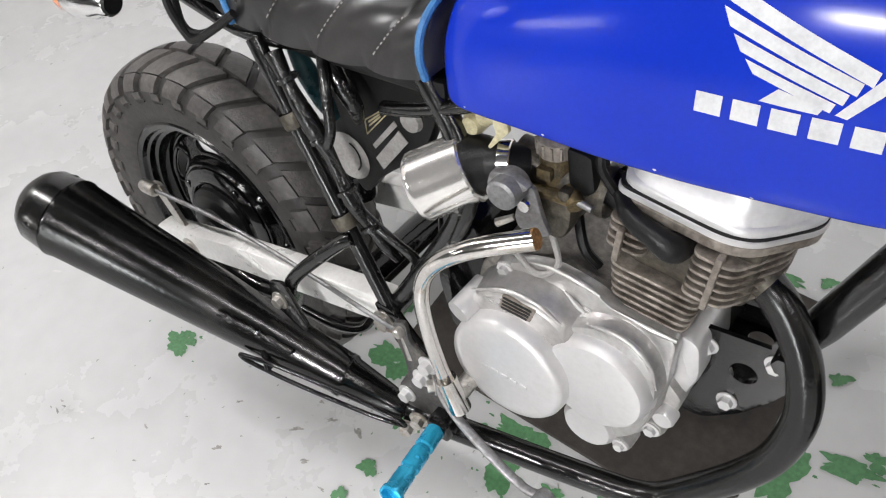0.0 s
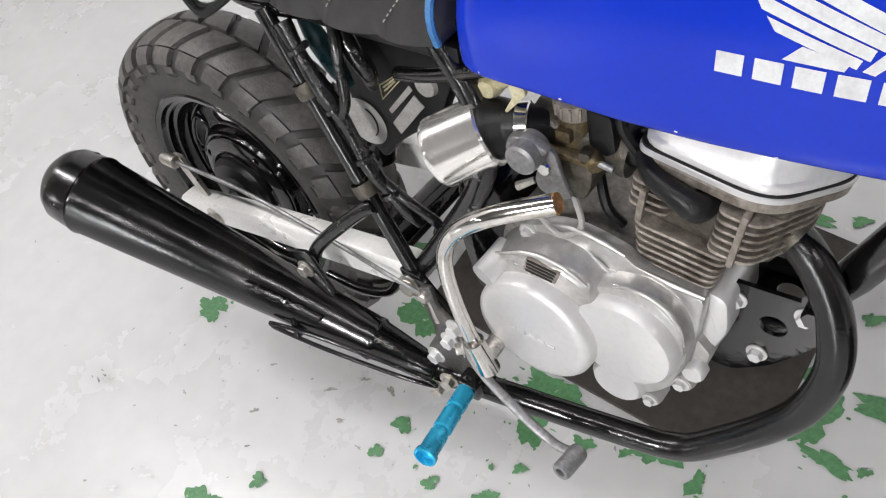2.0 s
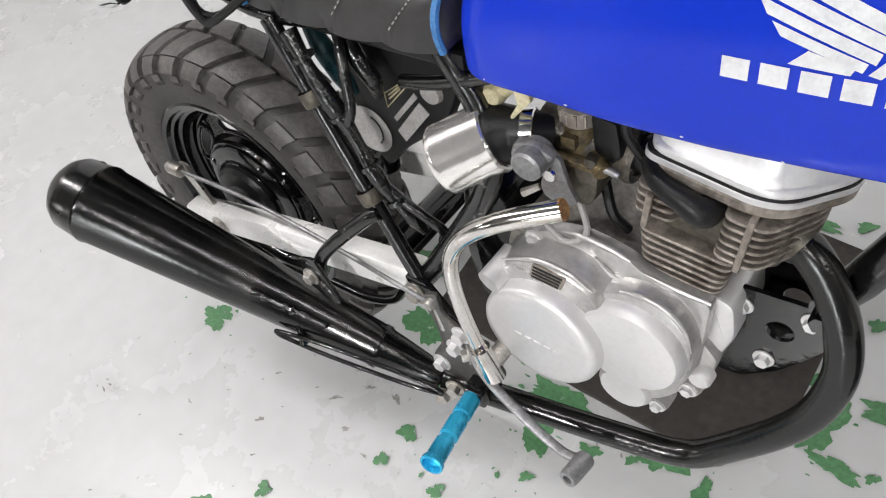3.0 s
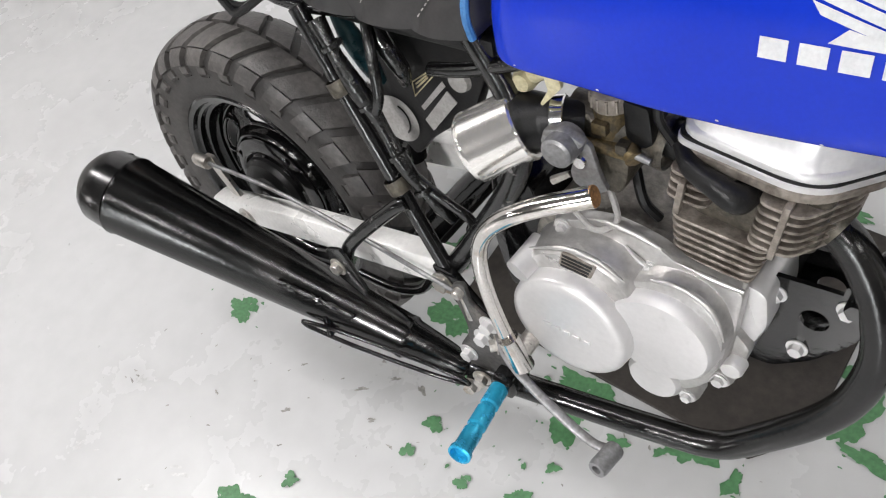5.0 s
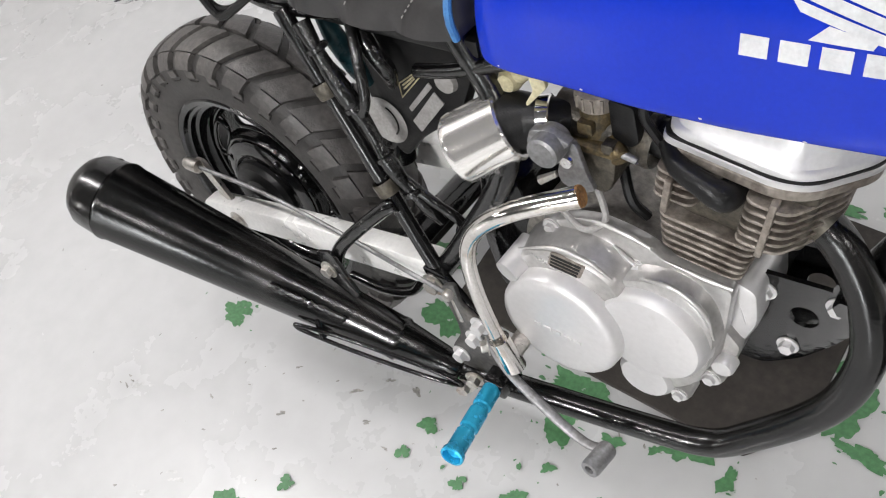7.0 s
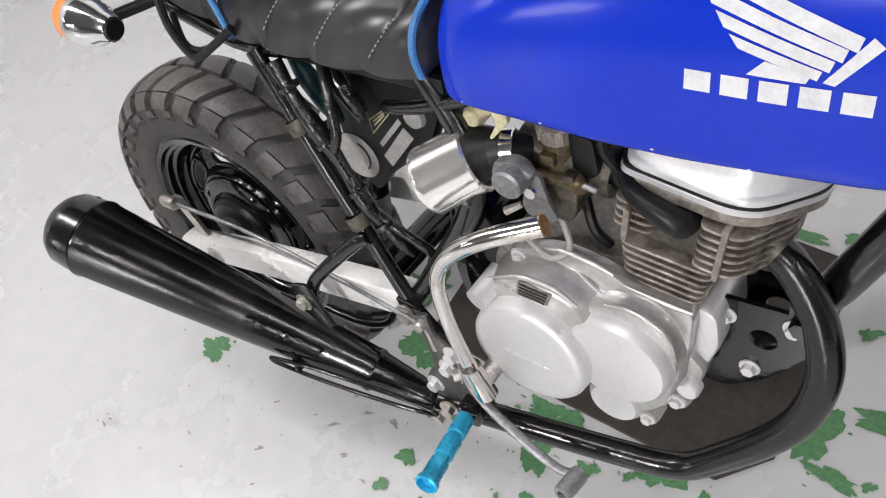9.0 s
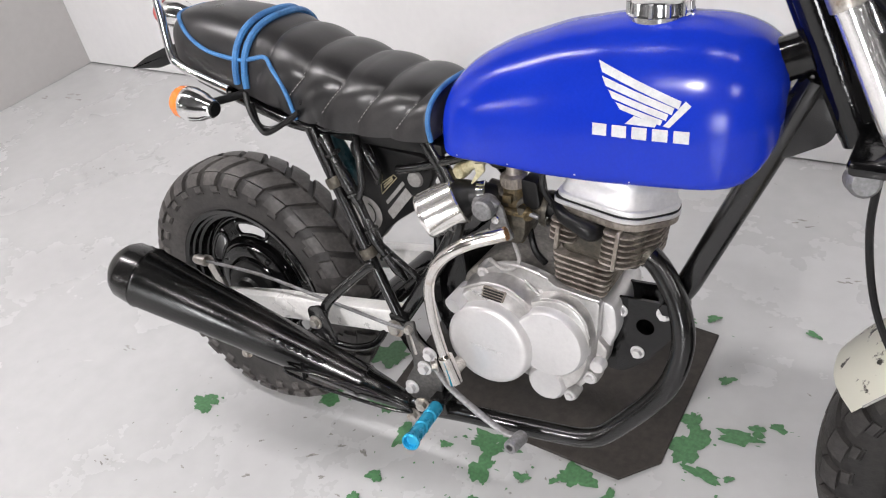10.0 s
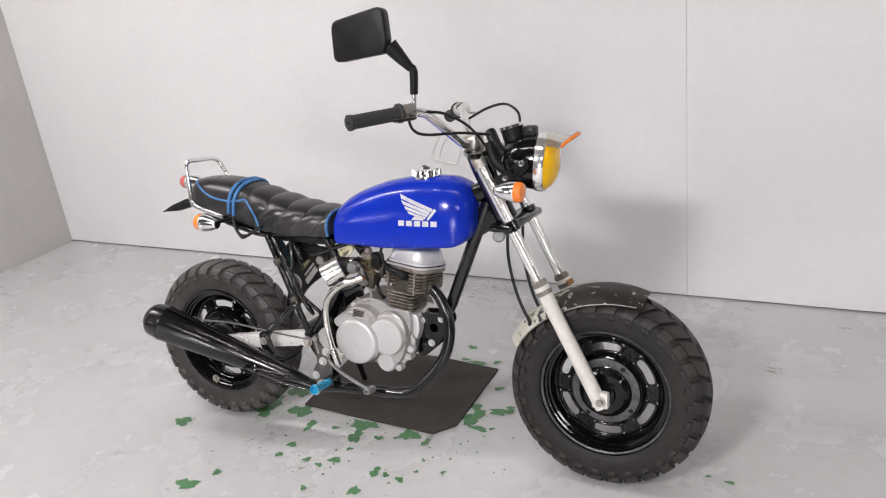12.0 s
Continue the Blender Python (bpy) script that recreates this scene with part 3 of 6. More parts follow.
def build_wheel(name, centre, bike, m=None, drum=True, ro=0.2365, width=0.062, rubber=RUBBER, knob=0.72, worn=None):
    c = Vector(centre)
    axis = (0, 1, 0)
    tyre = part("wheel", lathe([tyre_profile(s, ro, width) for s in np.linspace(-1, 1, 33)], c, axis, 72), rubber, bike, m=m)
    tyre.name = name
    # tread: staggered shoulder blocks and slanted bars across the crown
    bm = bmesh.new()
    pitch = 30
    for k in range(pitch):
        a0 = 2 * math.pi * k / pitch
        for side in (-1, 1):
            off = 0.5 * 2 * math.pi / pitch if side > 0 else 0
            for s0, s1, w, skew, depth in ((0.012, 0.32, 0.78, -0.12, 0.0062), (0.335, 0.51, 0.66, -0.03, 0.0068), (0.53, 0.585, 0.42, 0.0, 0.003)):
                ns, na = 6, 3
                lift = depth if worn else depth * 0.6
                grid = {}
                for top in (0, 1):
                    for i in range(ns + 1):
                        for j in range(na + 1):
                            fs = i / ns
                            s = (s0 + (s1 - s0) * fs) * side
                            shrink = 0.94 if top else 1.0
                            a = a0 + off + (2 * math.pi / pitch) * w * ((j / na) - 0.5) * shrink + skew * fs - (0.105 if s0 > 0.3 else 0)
                            r, y = tyre_profile(s, ro, width)
                            r2, y2 = tyre_profile(s * 1.01 + 0.001, ro, width)
                            t = Vector((r2 - r, y2 - y))
                            nrm = Vector((t.y, -t.x)).normalized() * (1 if t.y * side * 0 + t.y > 0 else -1)
                            if nrm.x < 0 and abs(s) < 0.5:
                                nrm = -nrm
                            up = lift * knob if top else -0.002
                            r, y = r + nrm.x * up, y + nrm.y * up
                            grid[top, i, j] = bm.verts.new(c + Vector((r * math.sin(a), y, r * math.cos(a))))
                for i in range(ns):
                    for j in range(na):
                        bm.faces.new((grid[1, i, j], grid[1, i + 1, j], grid[1, i + 1, j + 1], grid[1, i, j + 1]))
                for i in range(ns):
                    for j in (0, na):
                        bm.faces.new((grid[0, i, j], grid[0, i + 1, j], grid[1, i + 1, j], grid[1, i, j]))
                for j in range(na):
                    for i in (0, ns):
                        bm.faces.new((grid[0, i, j], grid[0, i, j + 1], grid[1, i, j + 1], grid[1, i, j]))
    part("tread", bm, worn or rubber, tyre, "chunky block tread", m=m, sharp=25)
    # pressed steel rim with a lip, a dished disc and six slots
    bm = lathe([(0.152, 0.044), (0.160, 0.047), (0.164, 0.045), (0.165, 0.040), (0.158, 0.037), (0.148, 0.030), (0.140, 0.012), (0.140, -0.012), (0.148, -0.030), (0.158, -0.037),
                (0.165, -0.040), (0.164, -0.045), (0.160, -0.047), (0.153, -0.045), (0.1505, -0.039), (0.1465, -0.0375), (0.1455, -0.029), (0.1405, -0.027), (0.1395, -0.016), (0.136, -0.012), (0.136, 0.012), (0.144, 0.030)], c, axis, 64, closed=True)
    part("rim", bm, BLACK_GLOSS, tyre, "black painted steel rim", m=m)
    if not drum:
        # Paler ring laid on the black lip to draw its bright highlight.
        part("rim_lip_glint", lathe([(0.1535, -0.0445), (0.1545, -0.0465), (0.1565, -0.0475), (0.1585, -0.0478), (0.1595, -0.0472)], c, axis, 72), WORN_BAND_AND_GLINT, tyre, "paler ring on the rim lip, a painted highlight", m=m)
    bm = bmesh.new()
    seg = 72
    prof = [(0.137, -0.006), (0.129, -0.004), (0.124, -0.010), (0.096, -0.014), (0.092, -0.020), (0.088, -0.024), (0.082, -0.022), (0.06, -0.030), (0.056, -0.034), (0.03, -0.036)]
    rows = []
    for r, y in prof:
        rows.append([bm.verts.new(c + Vector((r * math.sin(2 * math.pi * k / seg), y, r * math.cos(2 * math.pi * k / seg)))) for k in range(seg)])
    for i in range(len(prof) - 1):
        for k in range(seg):
            if i in (2,) and k % 12 in (8, 9, 10, 11, 0, 1, 2, 3):
                continue
            bm.faces.new((rows[i][k], rows[i][(k + 1) % seg], rows[i + 1][(k + 1) % seg], rows[i + 1][k]))
    bmesh.ops.solidify(bm, geom=bm.faces, thickness=0.004)
    disc = part("wheel_disc", bm, BLACK_GLOSS if drum else WORN_BLACK, tyre, "black dished wheel disc with six slots", m=m)
    for k in range(6):
        a0, a1 = (12 * k + 8) / seg * 2 * math.pi, (12 * k + 16) / seg * 2 * math.pi
        corners = [(0.1230, a0 + 0.02), (0.1230, (a0 + a1) / 2), (0.1230, a1 - 0.02), (0.0970, a1 - 0.02), (0.0970, (a0 + a1) / 2), (0.0970, a0 + 0.02)]
        ring = rounded([(r * 10, a) for r, a in corners], 0.14)
        pts = [c + Vector((r / 10 * math.sin(a), -0.0125, r / 10 * math.cos(a))) for r, a in ring]
        part("slot_edge", tube(pts + [pts[0]], 0.0038, 10, caps=False), BLACK_GLOSS, tyre, m=m)
    for r, y in ((0.131, -0.006), (0.086, -0.0245), (0.064, -0.031)):
        part("pressed_ring", lathe([(r - 0.004, y + 0.002), (r - 0.002, y - 0.0025), (r, y - 0.0035), (r + 0.002, y - 0.0025), (r + 0.004, y + 0.002)], c, axis, 64), BLACK_GLOSS, tyre, m=m)
    part("inner_band", lathe([(0.083, -0.0285), (0.082, -0.0300), (0.067, -0.0345), (0.065, -0.034)], c, axis, 64), BLACK_GLOSS if drum else WORN_BAND_AND_GLINT, tyre, "worn metal band", m=m)
    for k in range(4):
        a = radians(35 + 90 * k)
        part("rivet", lathe([(0, -0.0025), (0.005, -0.002), (0.006, 0)], c + Vector((0.0745 * math.sin(a), -0.0325, 0.0745 * math.cos(a))), axis, 14), BLACK_GLOSS, tyre, m=m)
    hub = lathe([(0.0, -0.062), (0.012, -0.062), (0.014, -0.056), (0.026, -0.054), (0.03, -0.048), (0.05, -0.046), (0.056, -0.040), (0.058, 0.02), (0.055, 0.05), (0.03, 0.055), (0, 0.055)], c, axis, 40)
    part("hub", hub, BLACK_PLASTIC if drum else BLACK_GLOSS, tyre, "brake drum hub", m=m)
    return tyre


def tank_size(x):
    xs = (0.444, 0.450, 0.462, 0.482, 0.523, 0.595, 0.66, 0.716, 0.776, 0.806, 0.829, 0.842, 0.848)
    near = np.clip(x + np.linspace(-0.012, 0.012, 9) * min(1, (x - 0.4435) / 0.03, (0.8485 - x) / 0.03), 0.444, 0.848)
    hw = np.interp(near, xs, (0.055, 0.072, 0.081, 0.086, 0.0895, 0.092, 0.0925, 0.0925, 0.0895, 0.084, 0.0735, 0.058, 0.040)).mean()
    zt = np.interp(near, xs, (0.648, 0.664, 0.679, 0.695, 0.715, 0.7385, 0.750, 0.754, 0.753, 0.746, 0.733, 0.717, 0.700)).mean()
    zb = np.interp(near, xs, (0.590, 0.579, 0.575, 0.576, 0.5765, 0.573, 0.5735, 0.577, 0.580, 0.583, 0.594, 0.614, 0.636)).mean()
    return float(hw), float(zt), float(zb)


def tank_point(x, a):
    """A point of the tank's skin: a = 0 at the top, 180 at the bottom, towards the right side."""
    hw, zt, zb = tank_size(x)
    mid = zb + (zt - zb) * 0.2
    s, c = math.sin(a), math.cos(a)
    n = 2.0 / (2.5 if c > 0 else 7.0)
    y = -hw * math.copysign(abs(s) ** n, s)
    z = mid + (zt - mid if c > 0 else mid - zb) * math.copysign(abs(c) ** n, c)
    return Vector((x, y, z))


def tank_side(x, z, out=0.0008):
    """The place on the tank's right side at x and z."""
    lo, hi = 0.05, math.pi - 0.05
    for _ in range(40):
        mid = (lo + hi) / 2
        if tank_point(x, mid).z > z:
            lo = mid
        else:
            hi = mid
    p = tank_point(x, lo)
    return p + Vector((0, -out, 0))


def patch_on_tank(bm, quad, n=8, k=3):
    """A flat decal bar, laid on the tank's side: four corners in x and z."""
    a, b, c, d = [Vector(q) for q in quad]
    grid = [[None] * (k + 1) for _ in range(n + 1)]
    for i in range(n + 1):
        for j in range(k + 1):
            q = (a.lerp(b, i / n)).lerp(d.lerp(c, i / n), j / k)
            grid[i][j] = bm.verts.new(tank_side(q.x, q.y))
    for i in range(n):
        for j in range(k):
            bm.faces.new((grid[i][j], grid[i + 1][j], grid[i + 1][j + 1], grid[i][j + 1]))


def build_tank(bike):
    bm = bmesh.new()
    xs = np.r_[0.444, 0.446, 0.449, 0.454, np.linspace(0.46, 0.81, 42), 0.820, 0.829, 0.836, 0.842, 0.848]
    seg = 72
    rings = []
    for x in xs:
        rings.append([bm.verts.new(tank_point(float(x), 2 * math.pi * k / seg)) for k in range(seg)])
    for a, b in zip(rings, rings[1:]):
        for k in range(seg):
            bm.faces.new((a[k], a[(k + 1) % seg], b[(k + 1) % seg], b[k]))
    bm.faces.new(rings[0])
    bm.faces.new(rings[-1])
    for _ in range(1):
        bmesh.ops.smooth_vert(bm, verts=bm.verts, factor=0.3, use_axis_x=True, use_axis_y=True, use_axis_z=True)
    tank = part("fuel_tank", bm, BLUE, bike, "glossy blue steel fuel tank", sharp=60)
    lip = [tank_point(x, math.radians(137)) + Vector((0, 0.002, 0.001)) for x in np.linspace(0.460, 0.822, 26)]
    part("seam_lip", tube(lip, 0.0025, 8), BLUE, tank)
    rnd = random.Random(21)
    for x in (0.478, 0.552, 0.640, 0.705, 0.790):
        bm = bmesh.new()
        size = rnd.uniform(0.0005, 0.0011)
        ring = [bm.verts.new(tank_side(x + size * 1.6 * math.cos(k * 0.9), 0.586 + size * math.sin(k * 0.9), 0.0009)) for k in range(7)]
        bm.faces.new(ring)
        part("paint_chip", bm, WHITE_DECAL, tank, "small bare paint chip", smooth=False)
    cap = lathe([(0, 0.026), (0.012, 0.026), (0.014, 0.022), (0.030, 0.021), (0.034, 0.018), (0.035, 0.006), (0.037, 0.004), (0.037, -0.004)], (0.705, 0, 0.749), (0, 0, 1), 36)
    part("filler_cap", cap, CHROME, tank, "chrome filler cap with a key lock")
    for k in range(12):
        a = k * math.pi / 6
        part("cap_rib", tube([(0.705 + 0.035 * math.cos(a), 0.035 * math.sin(a), 0.754), (0.705 + 0.035 * math.cos(a), 0.035 * math.sin(a), 0.768)], 0.003, 8), CHROME, tank)
    part("key_cover", box((0.694, -0.006, 0.774), (0.712, 0.006, 0.780), 0.002), CHROME, tank)

    def decal(name, quad, label, n=8, k=3):
        bm = bmesh.new()
        patch_on_tank(bm, quad, n, k)
        part(name, bm, WHITE_DECAL, tank, label, smooth=False)

    for (x0, z0), (x1, z1), w in (((0.661, 0.7165), (0.7565, 0.6828), 0.011), ((0.6675, 0.7018), (0.7500, 0.6757), 0.0098), ((0.6765, 0.6888), (0.7445, 0.6685), 0.0088), ((0.6860, 0.6768), (0.7390, 0.6620), 0.0075)):
        decal("emblem_bar", ((x0, z0), (x1, z1), (x1 - 0.002, z1 - w * 0.75), (x0 + 0.006, z0 - w)), "white slanted emblem bar")
    decal("emblem_bar", ((0.708, 0.6640), (0.7336, 0.6585), (0.7314, 0.6538), (0.6985, 0.6545)), "white emblem base bar")
    decal("emblem_bar", ((0.7608, 0.6832), (0.7672, 0.6785), (0.7465, 0.6545), (0.7400, 0.6558)), "white emblem end bar")
    for k in range(5):
        x = 0.6615 + k * 0.0225
        decal("name_bar", ((x, 0.6520), (x + 0.0165, 0.6520), (x + 0.0165, 0.6385), (x, 0.6385)), "plain white bar", 2, 2)


def seat_size(x):
    xs = (-0.062, -0.052, -0.030, 0.0, 0.05, 0.10, 0.17, 0.24, 0.32, 0.40, 0.432, 0.440)
    hw = np.interp(x, xs, (0.02, 0.042, 0.060, 0.070, 0.078, 0.083, 0.087, 0.090, 0.090, 0.088, 0.086, 0.083))
    zt = np.interp(x, xs, (0.706, 0.724, 0.737, 0.742, 0.742, 0.737, 0.722, 0.700, 0.678, 0.665, 0.661, 0.658))
    zb = np.interp(x, xs, (0.690, 0.680, 0.670, 0.663, 0.654, 0.643, 0.622, 0.602, 0.596, 0.595, 0.596, 0.598))
    return float(hw), float(zt), float(zb)


def seat_point(x, u, out=0.0):
    """A point of the seat's cover: u from 0 (right lower edge) over the top to 1 (left lower edge)."""
    hw, zt, zb = seat_size(x)
    a = math.pi * u
    y = -math.cos(a)
    y = math.copysign(abs(y) ** 0.8, y)
    z = math.sin(a) ** 0.62 if math.sin(a) > 0 else 0
    roll = 0.0
    if 0.13 < x < 0.445:
        ph = (x - 0.75 * min(0.065, (zt - zb) * z) - 0.125) / 0.0625
        roll = 0.0068 * (abs(math.sin(math.pi * ph)) ** 0.7 - 1) * min(1, (x - 0.13) / 0.03)
    k = out + roll
    return Vector((x, (hw + k) * y, zb + (zt - zb + k) * z))


def build_seat(bike):
    bm = bmesh.new()
    seg = 44
    xs = np.r_[-0.062, -0.058, -0.052, -0.042, -0.030, np.linspace(-0.02, 0.15, 12), np.linspace(0.154, 0.434, 130), 0.438, 0.440]
    rings = [[bm.verts.new(seat_point(float(x), k / seg)) for k in range(seg + 1)] for x in xs]
    for a, b in zip(rings, rings[1:]):
        for k in range(seg):
            bm.faces.new((a[k], a[k + 1], b[k + 1], b[k]))
        bm.faces.new((a[seg], a[0], b[0], b[seg]))
    bm.faces.new(rings[0])
    bm.faces.new(rings[-1])
    seat = part("seat", bm, VINYL, bike, "black vinyl seat with stitched rolls", sharp=70)
    part("piping", tube([seat_point(0.437, u, 0.002) for u in np.linspace(0.0, 1.0, 30)], 0.0035, 8), PIPING, seat, "light blue edge piping")
    for s in (-1, 1):
        way = ((0.222, 0.0), (0.205, 0.06), (0.186, 0.13), (0.168, 0.175), (0.145, 0.13), (0.12, 0.10), (0.063, 0.085), (0.02, 0.13), (-0.015, 0.24), (-0.036, 0.36), (-0.043, 0.5))
        back = spline([seat_point(x, u, 0.002) for x, u in way], 5)
        part("piping", tube([Vector((p.x, p.y * -s, p.z)) for p in back], 0.0032, 8), PIPING, seat, "light blue edge piping")
    for d in (0.0, 0.017):
        part("strap", tube([seat_point(0.116 + d + 0.012 * math.sin(math.pi * u), u, 0.003) for u in np.linspace(0.01, 0.99, 40)], 0.0052, 8), PIPING, seat, "blue cord wrapped over the seat")
    for k in range(1, 5):
        x = 0.125 + 0.0625 * k
        bm = bmesh.new()
        for j in range(9):
            ends = []
            for u in (0.03 + j * 0.02, 0.039 + j * 0.02):
                up = math.sin(math.pi * u) ** 0.62
                hw, zt, zb = seat_size(x)
                ends.append(seat_point(x + 0.75 * min(0.065, (zt - zb) * up) + 0.0012, u, 0.0030))
            tube(ends, 0.0006, 5, bm=bm)
        tagged(part("stitching", bm, STICKER, seat, "grey thread stitches"), kind="stuff")
    under = [(-0.04, 0.676), (0.16, 0.622), (0.24, 0.592), (0.44, 0.584), (0.44, 0.567), (0.24, 0.572), (0.15, 0.604), (-0.03, 0.659)]
    part("seat_base", plate(under, -0.062, 0.062, bevel=0.004), BLACK_PLASTIC, seat)


def build_engine(bike):
    case = [(0.450, 0.372), (0.458, 0.392), (0.482, 0.412), (0.515, 0.418), (0.555, 0.405), (0.60, 0.402), (0.648, 0.396), (0.656, 0.372), (0.657, 0.33),
            (0.651, 0.29), (0.641, 0.262), (0.625, 0.245), (0.60, 0.226), (0.56, 0.228), (0.52, 0.242), (0.48, 0.250), (0.452, 0.285), (0.446, 0.33)]
    engine = part("engine", plate(rounded(case, 0.016), -0.055, 0.095, bevel=0.004), GRIMY, bike, "air-cooled single cylinder engine in grey alloy")
    cover = [(0.450, 0.350), (0.462, 0.380), (0.489, 0.410), (0.514, 0.421), (0.540, 0.426), (0.568, 0.422), (0.590, 0.415), (0.601, 0.406), (0.635, 0.400), (0.662, 0.397),
             (0.659, 0.355), (0.655, 0.31), (0.648, 0.268), (0.628, 0.240), (0.600, 0.234), (0.575, 0.238), (0.54, 0.246), (0.50, 0.246), (0.462, 0.268), (0.448, 0.31)]
    part("crankcase_cover", plate(rounded(cover, 0.010), -0.066, -0.050, bevel=0.003, segments=2), CASE_ALLOY, engine, "bare alloy side cover with stains")
    left_face = [(0.455, 0.352), (0.474, 0.390), (0.507, 0.404), (0.540, 0.405), (0.566, 0.393), (0.580, 0.368), (0.582, 0.30), (0.535, 0.248), (0.478, 0.256), (0.452, 0.30)]
    part("raised_face", mound(left_face, ((-0.060, 1.10), (-0.072, 1.07), (-0.086, 1.02), (-0.093, 0.985), (-0.0955, 0.94))), CASE_ALLOY, engine)
    right_face = [(0.555, 0.380), (0.592, 0.396), (0.614, 0.398), (0.634, 0.391), (0.648, 0.375), (0.656, 0.348), (0.652, 0.305), (0.640, 0.272), (0.615, 0.248), (0.575, 0.25), (0.556, 0.30)]
    part("raised_face", mound(right_face, ((-0.060, 1.05), (-0.068, 1.035), (-0.079, 1.0), (-0.084, 0.975), (-0.0855, 0.93))), CASE_ALLOY, engine)
    for way in (((0.470, 0.389), (0.507, 0.4055), (0.541, 0.4055), (0.566, 0.392)), ((0.588, 0.396), (0.613, 0.3985), (0.634, 0.391), (0.648, 0.375), (0.655, 0.350))):
        deep = -0.0925 if way[0][0] < 0.5 else -0.0835
        part("cast_ridge", tube([(x, deep, z) for x, z in way], [0.001, 0.0026, 0.0030, 0.0026, 0.001], 10, 7), CASE_ALLOY, engine)
    part("cast_ridge", tube([(0.556, -0.068, 0.408), (0.571, -0.069, 0.396), (0.588, -0.068, 0.384)], [0.001, 0.0026, 0.001], 10, 6), CASE_ALLOY, engine)
    part("cast_ridge", tube([(0.516, -0.064, 0.4215), (0.541, -0.065, 0.4262), (0.568, -0.065, 0.4225), (0.589, -0.065, 0.4155)], [0.001, 0.003, 0.003, 0.002], 10, 6), CASE_ALLOY, engine)
    part("cast_ridge", tube([(0.602, -0.065, 0.406), (0.635, -0.065, 0.4005), (0.661, -0.064, 0.3975)], [0.001, 0.003, 0.002], 10, 6), CASE_ALLOY, engine)
    part("clutch_bulge", lathe([(0.0, -0.029), (0.050, -0.029), (0.057, -0.0283), (0.0605, -0.0265), (0.0625, -0.0235), (0.064, -0.012), (0.066, 0.004)], (0.515, -0.085, 0.316), (0, 1, 0), 56), ALLOY, engine, "round painted clutch cover bulge")
    part("generator_bulge", lathe([(0.0, -0.0165), (0.043, -0.0165), (0.048, -0.0155), (0.0505, -0.0125), (0.0525, -0.006), (0.055, 0.004)], (0.600, -0.083, 0.333), (0, 1, 0), 52), ALLOY, engine, "round painted oil filter cover bulge")
    part("oil_filler", tube([(0.470, -0.07, 0.372), (0.462, -0.108, 0.366)], [0.016, 0.016, 0.013], 18), ALLOY, engine)
    for k in range(5):
        x = 0.490 + 0.0108 * k
        part("embossed_bar", box((x, -0.1156, 0.3125 - 0.0012 * k), (x + 0.0078, -0.114, 0.3175 - 0.0012 * k), 0.0004, segments=1), ALLOY, engine)
    part("sump_lug", lathe([(0, -0.018), (0.024, -0.018), (0.028, -0.013), (0.029, 0.02)], (0.592, -0.072, 0.258), (0, 1, 0), 24), ALLOY, engine)
    # printed plate on the cover, its lettering not legible
    bm = plate(rounded([(0.508, 0.404), (0.543, 0.400), (0.536, 0.382), (0.503, 0.386)], 0.002), -0.0962, -0.0935)
    tab = part("marking_plate", bm, FIN, engine, "small grey marking plate")
    for k in range(4):
        z = 0.4005 - 0.0045 * k
        part("print_bar", plate([(0.5085 - 0.001 * k, z + 0.0012), (0.5385 - 0.0018 * k, z - 0.002), (0.5385 - 0.0018 * k, z - 0.0046), (0.5085 - 0.001 * k, z - 0.0014)], -0.0968, -0.0961), BLACK_PLASTIC, engine, "dark unreadable print line")
    for at, r in (((0.492, -0.066, 0.404), 0.0062), ((0.578, -0.066, 0.388), 0.006), ((0.643, -0.073, 0.349), 0.006), ((0.649, -0.069, 0.2735), 0.0068), ((0.624, -0.080, 0.2425), 0.006), ((0.484, -0.074, 0.258), 0.006)):
        boss = lathe([(0, -0.001), (r * 1.5, -0.001), (r * 1.8, 0.004), (r * 1.9, 0.02)], at, (0, 1, 0), 20)
        part("bolt_boss", boss, CASE_ALLOY, engine)
        part("case_bolt", hexbolt(Vector(at) + Vector((0, -0.001, 0)), (0, -1, 0), r * 0.9, 0.006), ALLOY, engine)
    part("drain_lug", plate(rounded([(0.642, 0.338), (0.656, 0.336), (0.671, 0.318), (0.666, 0.292), (0.652, 0.276), (0.640, 0.290)], 0.006), -0.060, -0.03, bevel=0.005), CASE_ALLOY, engine)
    part("oil_plug", lathe([(0, -0.014), (0.009, -0.014), (0.011, -0.011), (0.0115, 0.0)], (0.659, -0.058, 0.2955), (0, 1, 0), 18), ALLOY, engine)
    part("nose_lug", plate(rounded([(0.65, 0.392), (0.676, 0.385), (0.680, 0.345), (0.668, 0.310), (0.65, 0.31)], 0.01), -0.05, 0.06, bevel=0.006), ALLOY, engine)
    # barrel and head, leaning a little forwards
    lean = Matrix.Translation((0.635, 0, 0.39)) @ Matrix.Rotation(radians(8), 4, "Y")

    def slab(outline, z, t, r=0.012, bevel=0.0008):
        bm = plate(rounded(outline, r), 0, -t, bevel=bevel, segments=1)
        bmesh.ops.transform(bm, matrix=pose(0, 0, z, -90, 0, 0), verts=bm.verts)
        return bm

    def oblong(x0, x1, hy):
        return [(x0, -hy), (x1, -hy), (x1, hy), (x0, hy)]

    barrel = part("cylinder", slab(oblong(-0.040, 0.022, 0.046), -0.01, 0.08), DARK_GRIME, engine, "finned cylinder barrel stained brown", m=lean)
